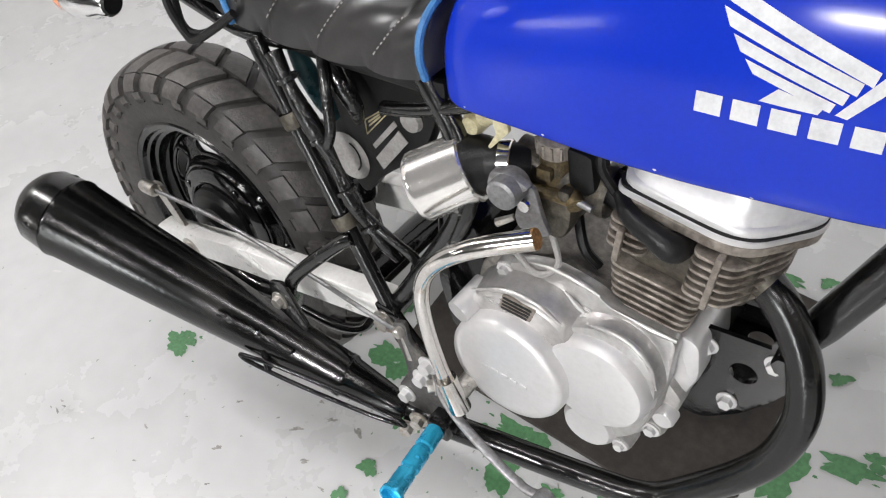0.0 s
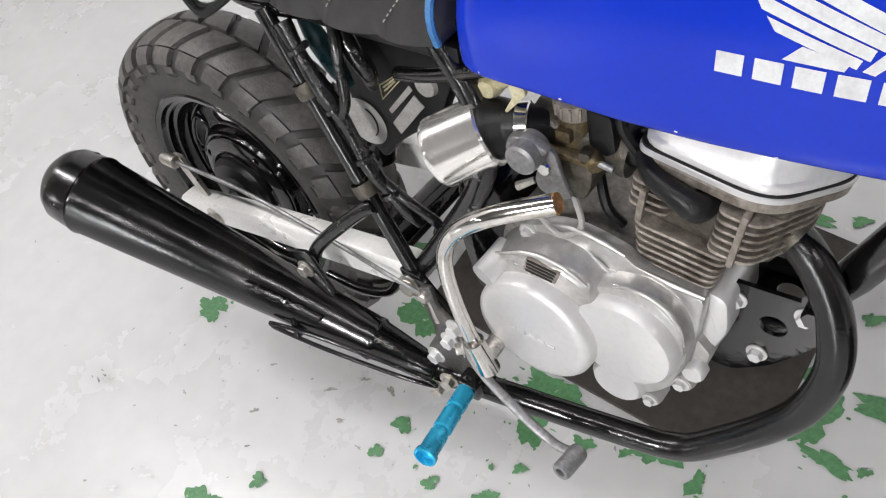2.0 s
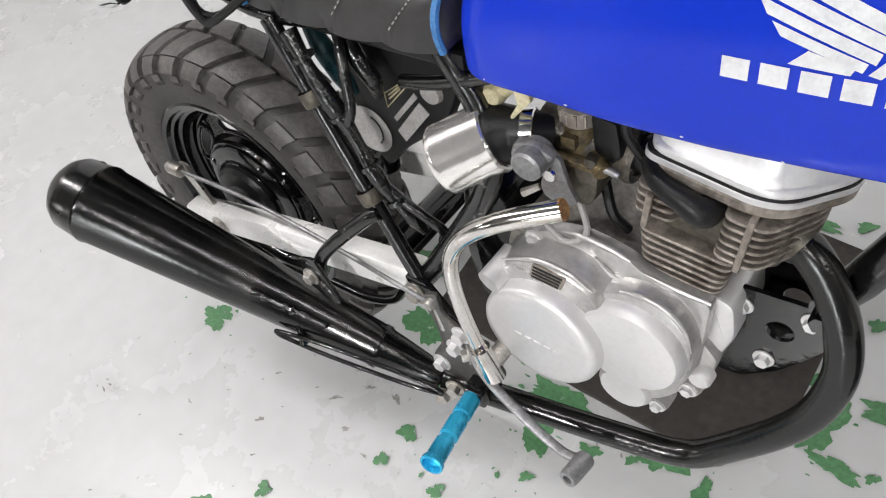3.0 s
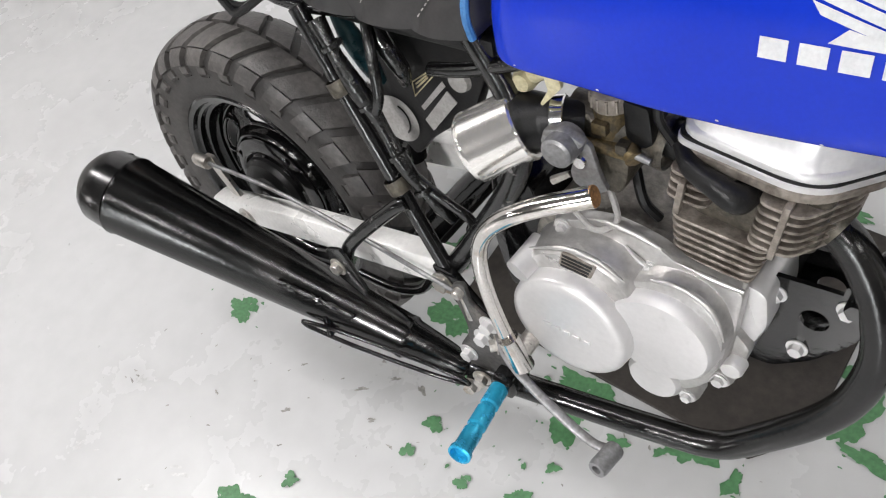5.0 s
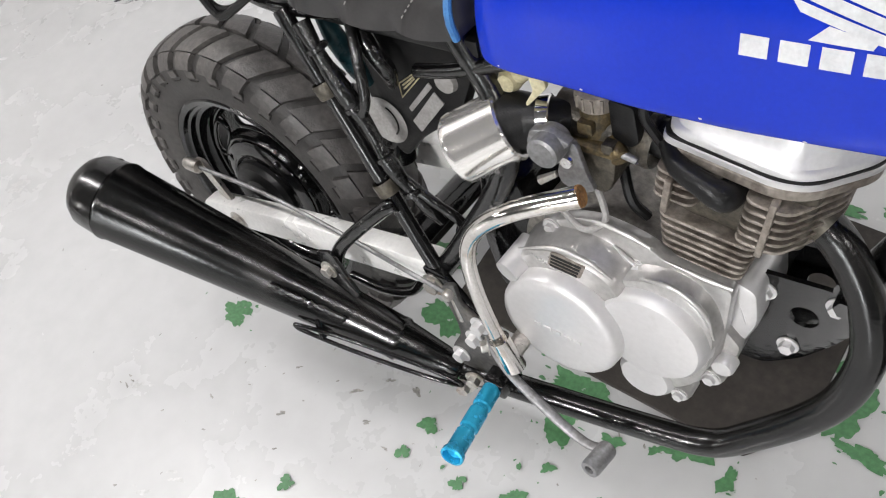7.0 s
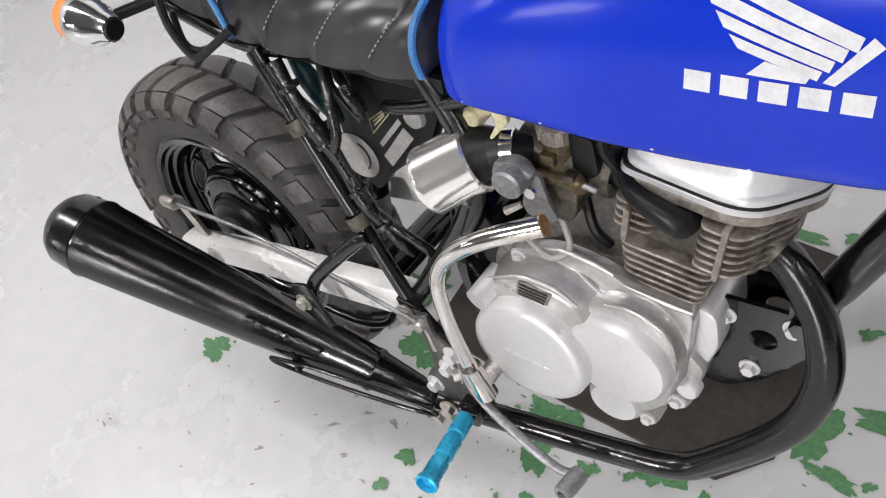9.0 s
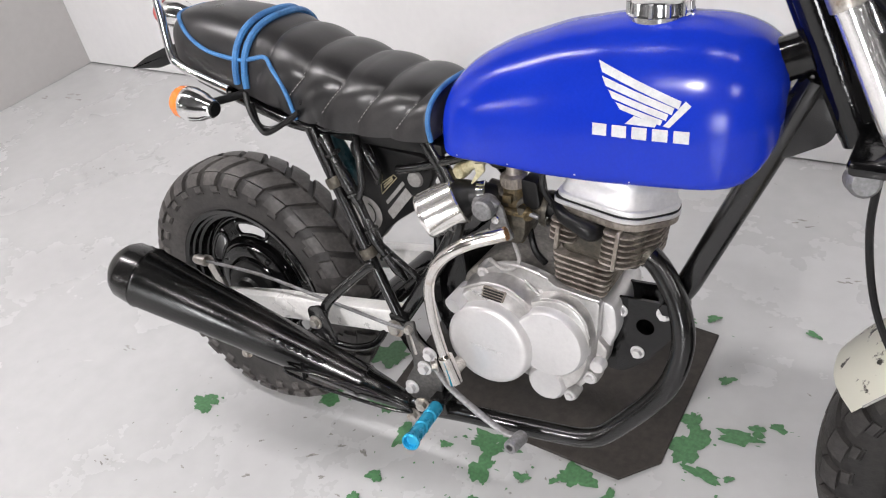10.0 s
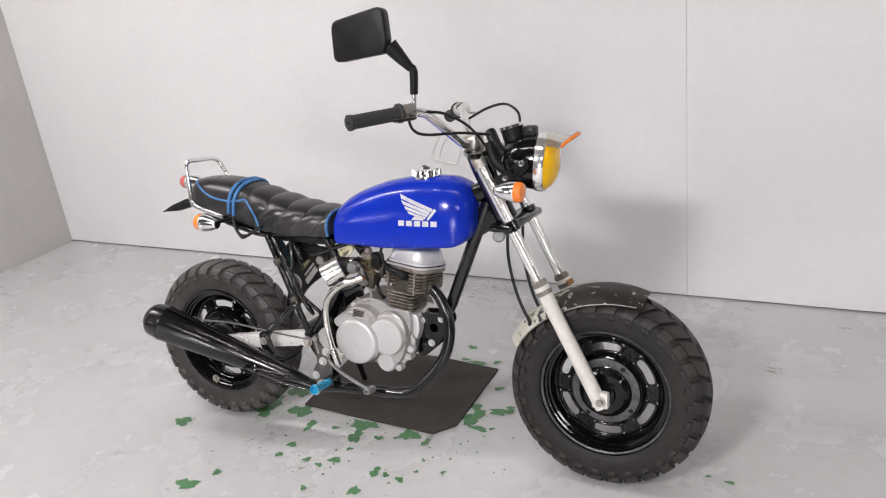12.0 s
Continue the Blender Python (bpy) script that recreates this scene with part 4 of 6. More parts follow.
    for k in range(6):
        g = 0.0012 * k
        part("cooling_fin", slab(oblong(-0.046 - g, 0.026 + g, 0.054 + g), 0.008 + 0.0095 * k, 0.0032), FIN, engine, m=lean)
    head = part("cylinder_head", slab(oblong(-0.045, 0.06, 0.050), 0.064, 0.056), DARK_GRIME, engine, "finned cylinder head", m=lean)
    for k in range(6):
        z = 0.068 + 0.0085 * k
        part("head_fin", slab([(0.012, -0.066), (0.046, -0.066), (0.074, -0.02), (0.074, 0.03), (0.05, 0.06), (0.012, 0.06)], z, 0.003, 0.01), FIN, engine, m=lean)
        if k > 0 and k < 5:
            part("head_fin", slab(oblong(-0.058, -0.022, 0.064), z + 0.004, 0.003, 0.01), FIN, engine, m=lean)
    part("head_rib", box((0.031, -0.069, 0.064), (0.0365, -0.058, 0.121), 0.0015), FIN, engine, m=lean)
    part("head_rib", box((-0.047, -0.068, 0.070), (-0.041, -0.058, 0.104), 0.0015), FIN, engine, m=lean)
    shape = [(-0.060, -0.056), (0.030, -0.062), (0.052, -0.054), (0.086, -0.01), (0.086, 0.012), (0.052, 0.054), (0.03, 0.06), (-0.060, 0.056)]
    part("head_deck", slab(shape, 0.119, 0.011, 0.012, 0.002), FIN, engine, m=lean)
    part("head_rim", slab([(x * 1.01, y * 1.01) for x, y in shape], 0.1295, 0.0073, 0.012, 0.0015), ALLOY, engine, "silver rim of the head", m=lean)
    for px, py in ((0.047, -0.042), (0.056, -0.031), (0.065, -0.019)):
        part("cover_ridge", tube([(px, py, 0.147), (px - 0.006, py + 0.003, 0.170)], 0.0035, 8), ALLOY, engine, m=lean)
    part("head_gasket", slab([(x * 0.998, y * 0.998) for x, y in shape], 0.1366, 0.0026, 0.012, 0), BLACK_PLASTIC, engine, m=lean)
    bm = bmesh.new()
    rings = []
    for z, f in ((0.139, 0.985), (0.1435, 0.985), (0.1455, 0.965), (0.147, 0.935), (0.166, 0.86), (0.175, 0.81), (0.179, 0.74), (0.181, 0.64)):
        out = rounded([(0.012 + (x - 0.012) * f, y * f) for x, y in shape], 0.02)
        rings.append([bm.verts.new((x, y, z)) for x, y in out])
    for a, b in zip(rings, rings[1:]):
        for k in range(len(a)):
            bm.faces.new((a[k], a[(k + 1) % len(a)], b[(k + 1) % len(a)], b[k]))
    bm.faces.new(rings[-1])
    bm.faces.new(rings[0])
    part("rocker_cover", bm, BRIGHT_ALLOY, engine, "bright silver rocker cover", m=lean)
    part("exhaust_port", tube([(0.045, -0.015, 0.082), (0.068, -0.018, 0.074)], [0.019, 0.020], 18), DARK_GRIME, engine, m=lean)
    part("intake_stub", tube([(-0.03, -0.02, 0.095), (-0.078, -0.025, 0.105)], 0.016, 16), BLACK_PLASTIC, engine, m=lean)
    cap = tube([(-0.056, -0.050, 0.126), (-0.04, -0.062, 0.118), (-0.018, -0.068, 0.115), (-0.002, -0.067, 0.110), (0.001, -0.054, 0.106)], [0.007, 0.0088, 0.0100, 0.0122, 0.0122], 16, 6)
    part("spark_plug_cap", cap, BLACK_PLASTIC, engine, "black rubber spark plug cap", m=lean)
    lead = tube([(0.590, -0.045, 0.515), (0.578, -0.05, 0.545), (0.585, -0.04, 0.575), (0.61, -0.01, 0.60)], 0.004, 8, 8)
    part("ignition_lead", lead, BLACK_PLASTIC, engine)
    # front mount plate
    mount = rounded([(0.664, 0.384), (0.750, 0.388), (0.757, 0.362), (0.738, 0.325), (0.712, 0.289), (0.680, 0.262), (0.656, 0.262), (0.660, 0.30)], 0.009)
    part("mount_plate", plate(mount, -0.024, -0.019, holes=((0.709, 0.345, 0.0125),), bevel=0.0), BLACK_GLOSS, engine, "black front mount plate with a round hole")
    part("mount_plate_far", plate(mount, 0.019, 0.024, holes=((0.709, 0.345, 0.0125),)), BLACK_GLOSS, engine)
    for x, z in ((0.675, 0.3635), (0.700, 0.3017), (0.733, 0.372)):
        part("mount_bolt", hexbolt((x, -0.024, z), (0, -1, 0), 0.0068, 0.008), ALLOY, engine)


def build_carburettor(bike):
    carb = part("carburettor", tube([(0.492, -0.035, 0.512), (0.572, -0.025, 0.500)], [0.021, 0.019, 0.023, 0.022, 0.019], 20), DARK_GRIME, bike, "grimy carburettor with stained fittings")
    part("float_bowl", plate(rounded([(0.511, 0.502), (0.556, 0.500), (0.553, 0.468), (0.545, 0.452), (0.520, 0.453), (0.512, 0.470)], 0.007), -0.055, -0.008, bevel=0.004), DARK_GRIME, carb)
    part("bowl_flange", plate(rounded([(0.506, 0.506), (0.560, 0.503), (0.559, 0.497), (0.506, 0.499)], 0.002), -0.060, -0.004, bevel=0.001), BRASS, carb)
    part("bowl_plug", lathe([(0, -0.008), (0.008, -0.008), (0.008, 0.0)], (0.532, -0.03, 0.452), (0, 0, 1), 6), BRASS, carb)
    part("throttle_body", lathe([(0.017, 0.0), (0.0165, 0.012), (0.0155, 0.026)], (0.531, -0.034, 0.505), (0, 0, 1), 24), BRASS, carb)
    part("ribbed_cap", lathe([(0.0165, 0.0), (0.0175, 0.002), (0.0175, 0.015), (0.015, 0.017), (0.0115, 0.018), (0.010, 0.026), (0.006, 0.031), (0, 0.031)], (0.531, -0.034, 0.530), (0, 0, 1), 28), FIN, carb, "pale ribbed throttle cap")
    for k in range(14):
        a = 2 * math.pi * k / 14
        p = Vector((0.531 + 0.0178 * math.cos(a), -0.034 + 0.0178 * math.sin(a), 0.533))
        part("cap_rib", tube([p, p + Vector((0, 0, 0.011))], 0.0014, 6), FIN, carb)
    part("choke_flap", plate(rounded([(0.489, 0.512), (0.494, 0.527), (0.512, 0.531), (0.532, 0.522), (0.520, 0.511), (0.506, 0.508)], 0.004), -0.082, -0.072, bevel=0.002), GREY_STEEL, carb, "grey choke flap")
    part("choke_lever", plate(rounded([(0.512, 0.520), (0.530, 0.515), (0.538, 0.484), (0.545, 0.470), (0.530, 0.462), (0.512, 0.468), (0.509, 0.480), (0.515, 0.498)], 0.005), -0.072, -0.066, bevel=0.0015), GREY_STEEL, carb, "flat steel choke lever")
    part("knob", lathe([(0, -0.020), (0.0115, -0.020), (0.014, -0.018), (0.0148, -0.013), (0.0148, 0.006)], (0.511, -0.074, 0.515), (0, 1, 0), 28), GREY_STEEL, carb, "round grey knob")
    part("screw", lathe([(0, -0.012), (0.0055, -0.012), (0.007, -0.009), (0.007, 0)], (0.521, -0.064, 0.496), (0, 1, 0), 16), CHROME, carb)
    part("idle_screw", tube([(0.508, -0.07, 0.476), (0.492, -0.074, 0.466)], [0.003, 0.0042, 0.0042], 8), STEEL, carb, "steel idle screw with a spring")
    part("hose_nipple", tube([(0.548, -0.045, 0.505), (0.562, -0.058, 0.500)], [0.007, 0.006, 0.008], 12), BRASS, carb)
    part("fitting", box((0.545, -0.060, 0.499), (0.556, -0.048, 0.511), 0.002), DARK_GRIME, carb)
    part("link_screw", tube([(0.558, -0.055, 0.504), (0.575, -0.056, 0.500)], [0.004, 0.0055, 0.0055, 0.003], 10), GREY_STEEL, carb)
    part("needle_stub", box((0.522, -0.056, 0.512), (0.536, -0.045, 0.524), 0.002), BRASS, carb)
    part("cable_block", plate(rounded([(0.548, 0.548), (0.570, 0.545), (0.574, 0.512), (0.566, 0.505), (0.550, 0.512)], 0.004), -0.05, -0.02, bevel=0.002), BLACK_PLASTIC, carb, "black rubber cable block")
    part("clamp", lathe([(0.024, -0.005), (0.025, 0.0), (0.024, 0.005)], (0.575, -0.025, 0.499), (1, 0, -0.1), 24), DARK_GRIME, carb)
    cock = part("cock", lathe([(0, 0.014), (0.008, 0.014), (0.011, 0.008), (0.0105, -0.008), (0, -0.008)], (0.458, -0.042, 0.545), (0, -1, 0), 16), CREAM, carb, "cream fuel cock under the tank")
    part("cock_neck", tube([(0.462, -0.044, 0.548), (0.480, -0.05, 0.560), (0.494, -0.05, 0.566)], [0.009, 0.007, 0.008], 12), CREAM, carb)
    part("cock_lever", plate(rounded([(0.490, 0.568), (0.504, 0.570), (0.506, 0.560), (0.497, 0.550), (0.486, 0.538), (0.484, 0.540), (0.493, 0.555)], 0.002), -0.068, -0.063, bevel=0.001), CREAM, carb, "thin cream cock lever")
    part("fuel_hose", tube([(0.48, -0.035, 0.572), (0.508, -0.036, 0.556), (0.528, -0.03, 0.562)], 0.005, 10, 6), BLACK_PLASTIC, carb)
    part("throttle_cable", tube([(0.531, -0.034, 0.558), (0.542, -0.034, 0.578), (0.60, -0.01, 0.6)], 0.004, 8, 6), BLACK_PLASTIC, carb)
    part("overflow_hose", tube([(0.532, -0.05, 0.457), (0.546, -0.062, 0.430), (0.528, -0.07, 0.418), (0.500, -0.06, 0.424)], 0.0031, 8, 8), STICKER, carb, "clear drain hose")
    part("drip_hose", tube([(0.548, -0.03, 0.465), (0.56, -0.04, 0.44), (0.572, -0.035, 0.42)], 0.005, 8, 6), BLACK_PLASTIC, carb)
    # chrome cup with its rubber elbow, on one slanting axis
    root, way = Vector((0.415, -0.087, 0.485)), Vector((0.78, 0.48, 0.39)).normalized()
    filt = part("air_filter", lathe([(0.0, 0.002), (0.026, 0.001), (0.0305, 0.0015), (0.0325, 0.004), (0.033, 0.008), (0.033, 0.054), (0.0335, 0.056), (0.032, 0.058), (0.026, 0.058)], root, way, 48), POLISHED, bike, "chrome cup air filter")
    tip = root + way * 0.058
    line = [tip - way * 0.004, tip + way * 0.004, tip + Vector((0.018, 0.006, 0.006)), tip + Vector((0.030, 0.008, 0.008)), tip + Vector((0.042, 0.018, 0.004))]
    part("filter_neck", tube(line, [0.0295, 0.0285, 0.0215, 0.018, 0.018], 28, 4), BLACK_PLASTIC, filt, "black rubber filter neck")
    part("neck_clamp", lathe([(0.0188, -0.006), (0.0202, -0.005), (0.0202, 0.005), (0.0188, 0.006)], tip + Vector((0.030, 0.008, 0.008)), (0.9, 0.35, 0.05), 28), CHROME, filt, "bright steel band clamp")


def build_exhaust(bike):
    line = [(0.690, -0.018, 0.462), (0.716, -0.022, 0.450), (0.738, -0.027, 0.424), (0.757, -0.036, 0.388), (0.765, -0.044, 0.345), (0.756, -0.052, 0.294), (0.733, -0.060, 0.253), (0.695, -0.069, 0.208), (0.668, -0.076, 0.182),
            (0.645, -0.081, 0.173), (0.62, -0.086, 0.172), (0.55, -0.100, 0.176), (0.46, -0.115, 0.179), (0.382, -0.1235, 0.173)]
    pipe = part("exhaust", tube(line, [0.0150, 0.0150, 0.0148, 0.0142, 0.0142], 18, 7), BLACK_PIPE, bike, "black painted exhaust pipe")
    a, b = Vector((0.378, -0.1245, 0.1745)), Vector((-0.1094, -0.2192, 0.3675))
    d = (b - a)
    length = d.length
    prof = [(0.014, 0.0), (0.0165, 0.004), (0.0165, 0.02), (0.0175, 0.024), (0.0245, 0.075), (0.0270, 0.078), (0.0270, 0.084), (0.0262, 0.087), (0.0505, length - 0.058), (0.0519, length - 0.0568), (0.0519, length - 0.0546), (0.0488, length - 0.0538), (0.0488, length - 0.0528),
            (0.0503, length - 0.0522), (0.0498, length - 0.0435), (0.0478, length - 0.022), (0.041, length - 0.0105), (0.032, length - 0.003), (0.028, length), (0.024, length - 0.001), (0.021, length - 0.010), (0.019, length - 0.05), (0.0, length - 0.05)]
    muffler = part("muffler", lathe(prof, a, d, 48), BLACK_PIPE, pipe, "black megaphone muffler", sharp=50)
    n = d.normalized()
    up = (Vector((0, 0, 1)) - n * n.z).normalized()
    out = n.cross(up)
    if out.y > 0:
        out = -out
    # welded hanger strip and clamp bolt
    w0 = a + n * 0.145 + out * 0.023 + up * 0.0235
    weld = random.Random(8)
    strip = tube([w0 + n * (0.095 * k / 24) + (out + up) * (0.0048 * k / 24) + up * weld.uniform(-0.0008, 0.0008) for k in range(25)], [weld.uniform(0.0032, 0.0058) for _ in range(25)], 8)
    part("hanger_strip", strip, BLACK_PIPE, pipe)
    part("clamp_bolt", hexbolt(a + out * 0.018 - n * 0.012, out, 0.008, 0.010), STEEL, pipe)
    part("front_bolt", hexbolt(a + out * 0.020 + up * 0.03 + n * -0.02, out, 0.008, 0.010), STEEL, pipe)
    # thin guard loop under the muffler
    far, base = Vector((0.20, -0.200, 0.236)), Vector((0.392, -0.146, 0.182))
    w = (base - far).normalized()
    drop = Vector((0.10, 0.12, -0.99)).normalized()
    loop = [far, far + w * 0.006 - drop * 0.005, far.lerp(base, 0.3) - drop * 0.013, far.lerp(base, 0.75) - drop * 0.012, base - w * 0.006 - drop * 0.004, base, base - w * 0.004 + drop * 0.006,
            far.lerp(base, 0.75) + drop * 0.014, far.lerp(base, 0.3) + drop * 0.014, far + w * 0.008 + drop * 0.006, far + drop * 0.001]
    part("guard_loop", tube(loop, 0.0028, 10, 6), BLACK_GLOSS, pipe, "thin black wire loop under the muffler")
    part("guard_clip", tube([far + w * 0.028 - drop * 0.016 + Vector((0, 0.012, 0)), far + w * 0.034 + drop * 0.004], 0.005, 10), BLACK_GLOSS, pipe)
    # raised seam and shallow dents of the end cap
    for turn in (0.35, 2.45, 4.55):
        side = (out * math.cos(turn) + up * math.sin(turn))
        mid_at = a + n * (length - 0.036) + side * 0.0455
        part("cap_slot", tube([mid_at - n * 0.014 - side * 0.003, mid_at - side * 0.0015, mid_at + n * 0.014 - side * 0.004], [0.0035, 0.0065, 0.0035], 12, 5), BLACK_PIPE, pipe)
    # hanger to the frame
    hang = part("muffler_hanger", tube([(0.240, -0.140, 0.300), (0.255, -0.132, 0.335), (0.315, -0.112, 0.392), (0.332, -0.105, 0.402)], 0.008, 12, 5), FRAME_BLACK, pipe, "black hanger bar to the frame")
    part("hanger_plate", plate(rounded([(0.222, 0.325), (0.25, 0.335), (0.272, 0.275), (0.262, 0.262), (0.225, 0.285)], 0.008), -0.148, -0.143, bevel=0.001), FRAME_BLACK, pipe)
    part("hanger_bolt", hexbolt((0.236, -0.148, 0.302), (0, -1, 0), 0.008, 0.008), STEEL, pipe)


def build_frame(bike):
    frame_part = part("bike_frame", tube([(0.872, 0, 0.69), (0.755, 0, 0.410), (0.742, 0, 0.385)], [0.0165, 0.0160, 0.015], 20), FRAME_BLACK, bike, "black painted tubular steel frame")
    part("head_tube", tube([(0.925, 0, 0.640), (0.852, 0, 0.790)], 0.027, 24), BLACK_GLOSS, frame_part)
    part("gusset", plate(rounded([(0.80, 0.665), (0.915, 0.690), (0.895, 0.625), (0.85, 0.60)], 0.01), -0.012, 0.012, bevel=0.002), BLACK_GLOSS, frame_part)
    part("backbone", tube([(0.88, 0, 0.725), (0.70, 0, 0.655), (0.48, 0, 0.610), (0.36, 0, 0.575)], 0.024, 18, 6), BLACK_GLOSS, frame_part)
    part("cross_bolt", hexbolt((0.741, -0.024, 0.392), (0, -1, 0), 0.010, 0.02), BLACK_GLOSS, frame_part)
    for s in (-1, 1):
        part("subframe_tube", tube([(0.240, s * 0.086, 0.595), (0.300, s * 0.095, 0.46), (0.368, s * 0.104, 0.308)], 0.0085, 14, 5), FRAME_BLACK, frame_part)
        part("seat_rail", tube([(0.53, s * 0.045, 0.618), (0.44, s * 0.05, 0.604), (0.25, s * 0.075, 0.592), (0.15, s * 0.072, 0.606), (0.02, s * 0.066, 0.645)], 0.0085, 14, 5), FRAME_BLACK, frame_part)
        part("main_tube", tube([(0.398, s * 0.045, 0.610), (0.4144, s * 0.055, 0.585), (0.447, s * 0.06, 0.529), (0.462, s * 0.080, 0.474), (0.402, s * 0.088, 0.370), (0.350, s * 0.095, 0.292)], 0.0115, 14, 5), FRAME_BLACK, frame_part)
        part("pivot_plate", plate(rounded([(0.348, 0.328), (0.378, 0.325), (0.402, 0.290), (0.442, 0.255), (0.452, 0.205), (0.412, 0.205), (0.396, 0.240), (0.366, 0.285)], 0.010), min(s * 0.112, s * 0.104), max(s * 0.112, s * 0.104), bevel=0.001), BLACK_GLOSS, frame_part, "black steel pivot bracket")
    part("side_strut", tube([(0.360, -0.055, 0.536), (0.405, -0.06, 0.5486), (0.455, -0.06, 0.566), (0.51, -0.052, 0.585)], 0.0068, 12, 4), FRAME_BLACK, frame_part)
    # clips round the subframe tube
    for t in (0.26, 0.62):
        p = Vector((0.240, -0.086, 0.595)).lerp(Vector((0.368, -0.104, 0.308)), t)
        part("clip", lathe([(0.0125, -0.008), (0.0135, -0.006), (0.0135, 0.006), (0.0125, 0.008)], p, (0.42, 0, -0.9), 18), DARK_GRIME, frame_part)
    # taped cable loom beside it
    rnd = random.Random(3)
    loom = [(0.262, -0.085, 0.585), (0.285, -0.092, 0.545), (0.312, -0.09, 0.485), (0.332, -0.092, 0.435), (0.352, -0.088, 0.40), (0.368, -0.08, 0.37)]
    part("cable_loom", tube([Vector(p) + Vector((rnd.uniform(-0.002, 0.002), 0, 0)) for p in loom], [0.009, 0.0065, 0.0105, 0.006, 0.0095, 0.006, 0.008, 0.005], 12, 5), TAPE, frame_part, "taped black cable loom")
    for p in ((0.276, -0.089, 0.563), (0.303, -0.0905, 0.505), (0.325, -0.0915, 0.452), (0.346, -0.0895, 0.412)):
        part("cable_tie", lathe([(0.0095, -0.003), (0.0112, -0.002), (0.0112, 0.002), (0.0095, 0.003)], p, (0.42, 0, -0.9), 16), TAPE, frame_part)
    part("loom_branch", tube([(0.335, -0.09, 0.43), (0.36, -0.085, 0.405), (0.385, -0.075, 0.375), (0.378, -0.07, 0.352)], 0.0055, 10, 6), TAPE, frame_part)
    part("loom_upper", tube([(0.29, -0.05, 0.60), (0.31, -0.075, 0.56), (0.318, -0.088, 0.52), (0.312, -0.092, 0.50)], 0.0055, 10, 6), TAPE, frame_part)
    part("connector_sleeve", tube([(0.255, -0.055, 0.575), (0.268, -0.058, 0.552), (0.280, -0.055, 0.520), (0.284, -0.05, 0.500)], [0.008, 0.011, 0.010, 0.006], 12, 5), TEAL, frame_part, "teal plastic sleeve over connectors")
    part("connector_sleeve", tube([(0.300, -0.055, 0.575), (0.314, -0.06, 0.553), (0.324, -0.058, 0.530), (0.318, -0.05, 0.508)], [0.007, 0.010, 0.009, 0.006], 12, 5), TAPE, frame_part, "black taped connector sleeve")
    # battery box side panel with worn stickers
    # Added black plate: stands for dark parts and shade behind the kick lever.
    part("dark_backing", plate(rounded([(0.405, 0.445), (0.452, 0.425), (0.462, 0.34), (0.452, 0.275), (0.405, 0.262), (0.392, 0.33)], 0.012), -0.052, 0.052, bevel=0.003), BLACK_GLOSS, frame_part, "black plate added for the dark parts and shade behind the engine")
    panel = part("side_panel", plate(rounded([(0.262, 0.56), (0.395, 0.550), (0.405, 0.525), (0.378, 0.47), (0.34, 0.445), (0.315, 0.425), (0.29, 0.395), (0.262, 0.43)], 0.012), -0.035, -0.015, bevel=0.003), BLACK_PLASTIC, bike, "black plastic panel with worn stickers")
    part("round_sticker", lathe([(0, -0.0362), (0.029, -0.0362)], (0.276, 0, 0.443), (0, 1, 0), 28), STICKER, panel, "round grey sticker")
    arc = [Vector((0.276 + 0.017 * math.cos(radians(d)), -0.0364, 0.443 + 0.019 * math.sin(radians(d)))) for d in range(-50, 75, 12)]
    part("sticker_arc", tube(arc, 0.0011, 6), BLACK_PLASTIC, panel)
    for quad in (((0.316, 0.470), (0.351, 0.508), (0.354, 0.503), (0.319, 0.466)), ((0.317, 0.454), (0.355, 0.498), (0.365, 0.487), (0.325, 0.442))):
        part("bar_sticker", plate(quad, -0.0365, -0.0355), STICKER, panel)
    label_at = ((0.312, 0.4985), (0.3375, 0.5164), (0.342, 0.5123), (0.3116, 0.4818))
    part("small_sticker", plate(label_at, -0.0362, -0.0355), BLACK_PLASTIC, panel)
    ring = [Vector((x, -0.0368, z)) for x, z in label_at]
    part("sticker_border", tube(ring + [ring[0]], 0.0008, 6), YELLOW_STICKER, panel, "thin yellow sticker border")
    for k in (0.3, 0.6):
        a, b = ring[0].lerp(ring[3], k), ring[1].lerp(ring[2], k)
        part("sticker_mark", tube([a.lerp(b, 0.2), a.lerp(b, 0.8)], 0.0011, 6), YELLOW_STICKER, panel)
    part("panel_cap", lathe([(0, -0.04), (0.011, -0.04), (0.013, -0.034)], (0.374, 0, 0.515), (0, 1, 0), 20), STICKER, panel)
    # shock absorber
    shock = part("shock_absorber", tube([(0.30, 0, 0.56), (0.24, 0, 0.36)], 0.022, 18), BLACK_GLOSS, bike, "black rear shock absorber")
    return frame_part


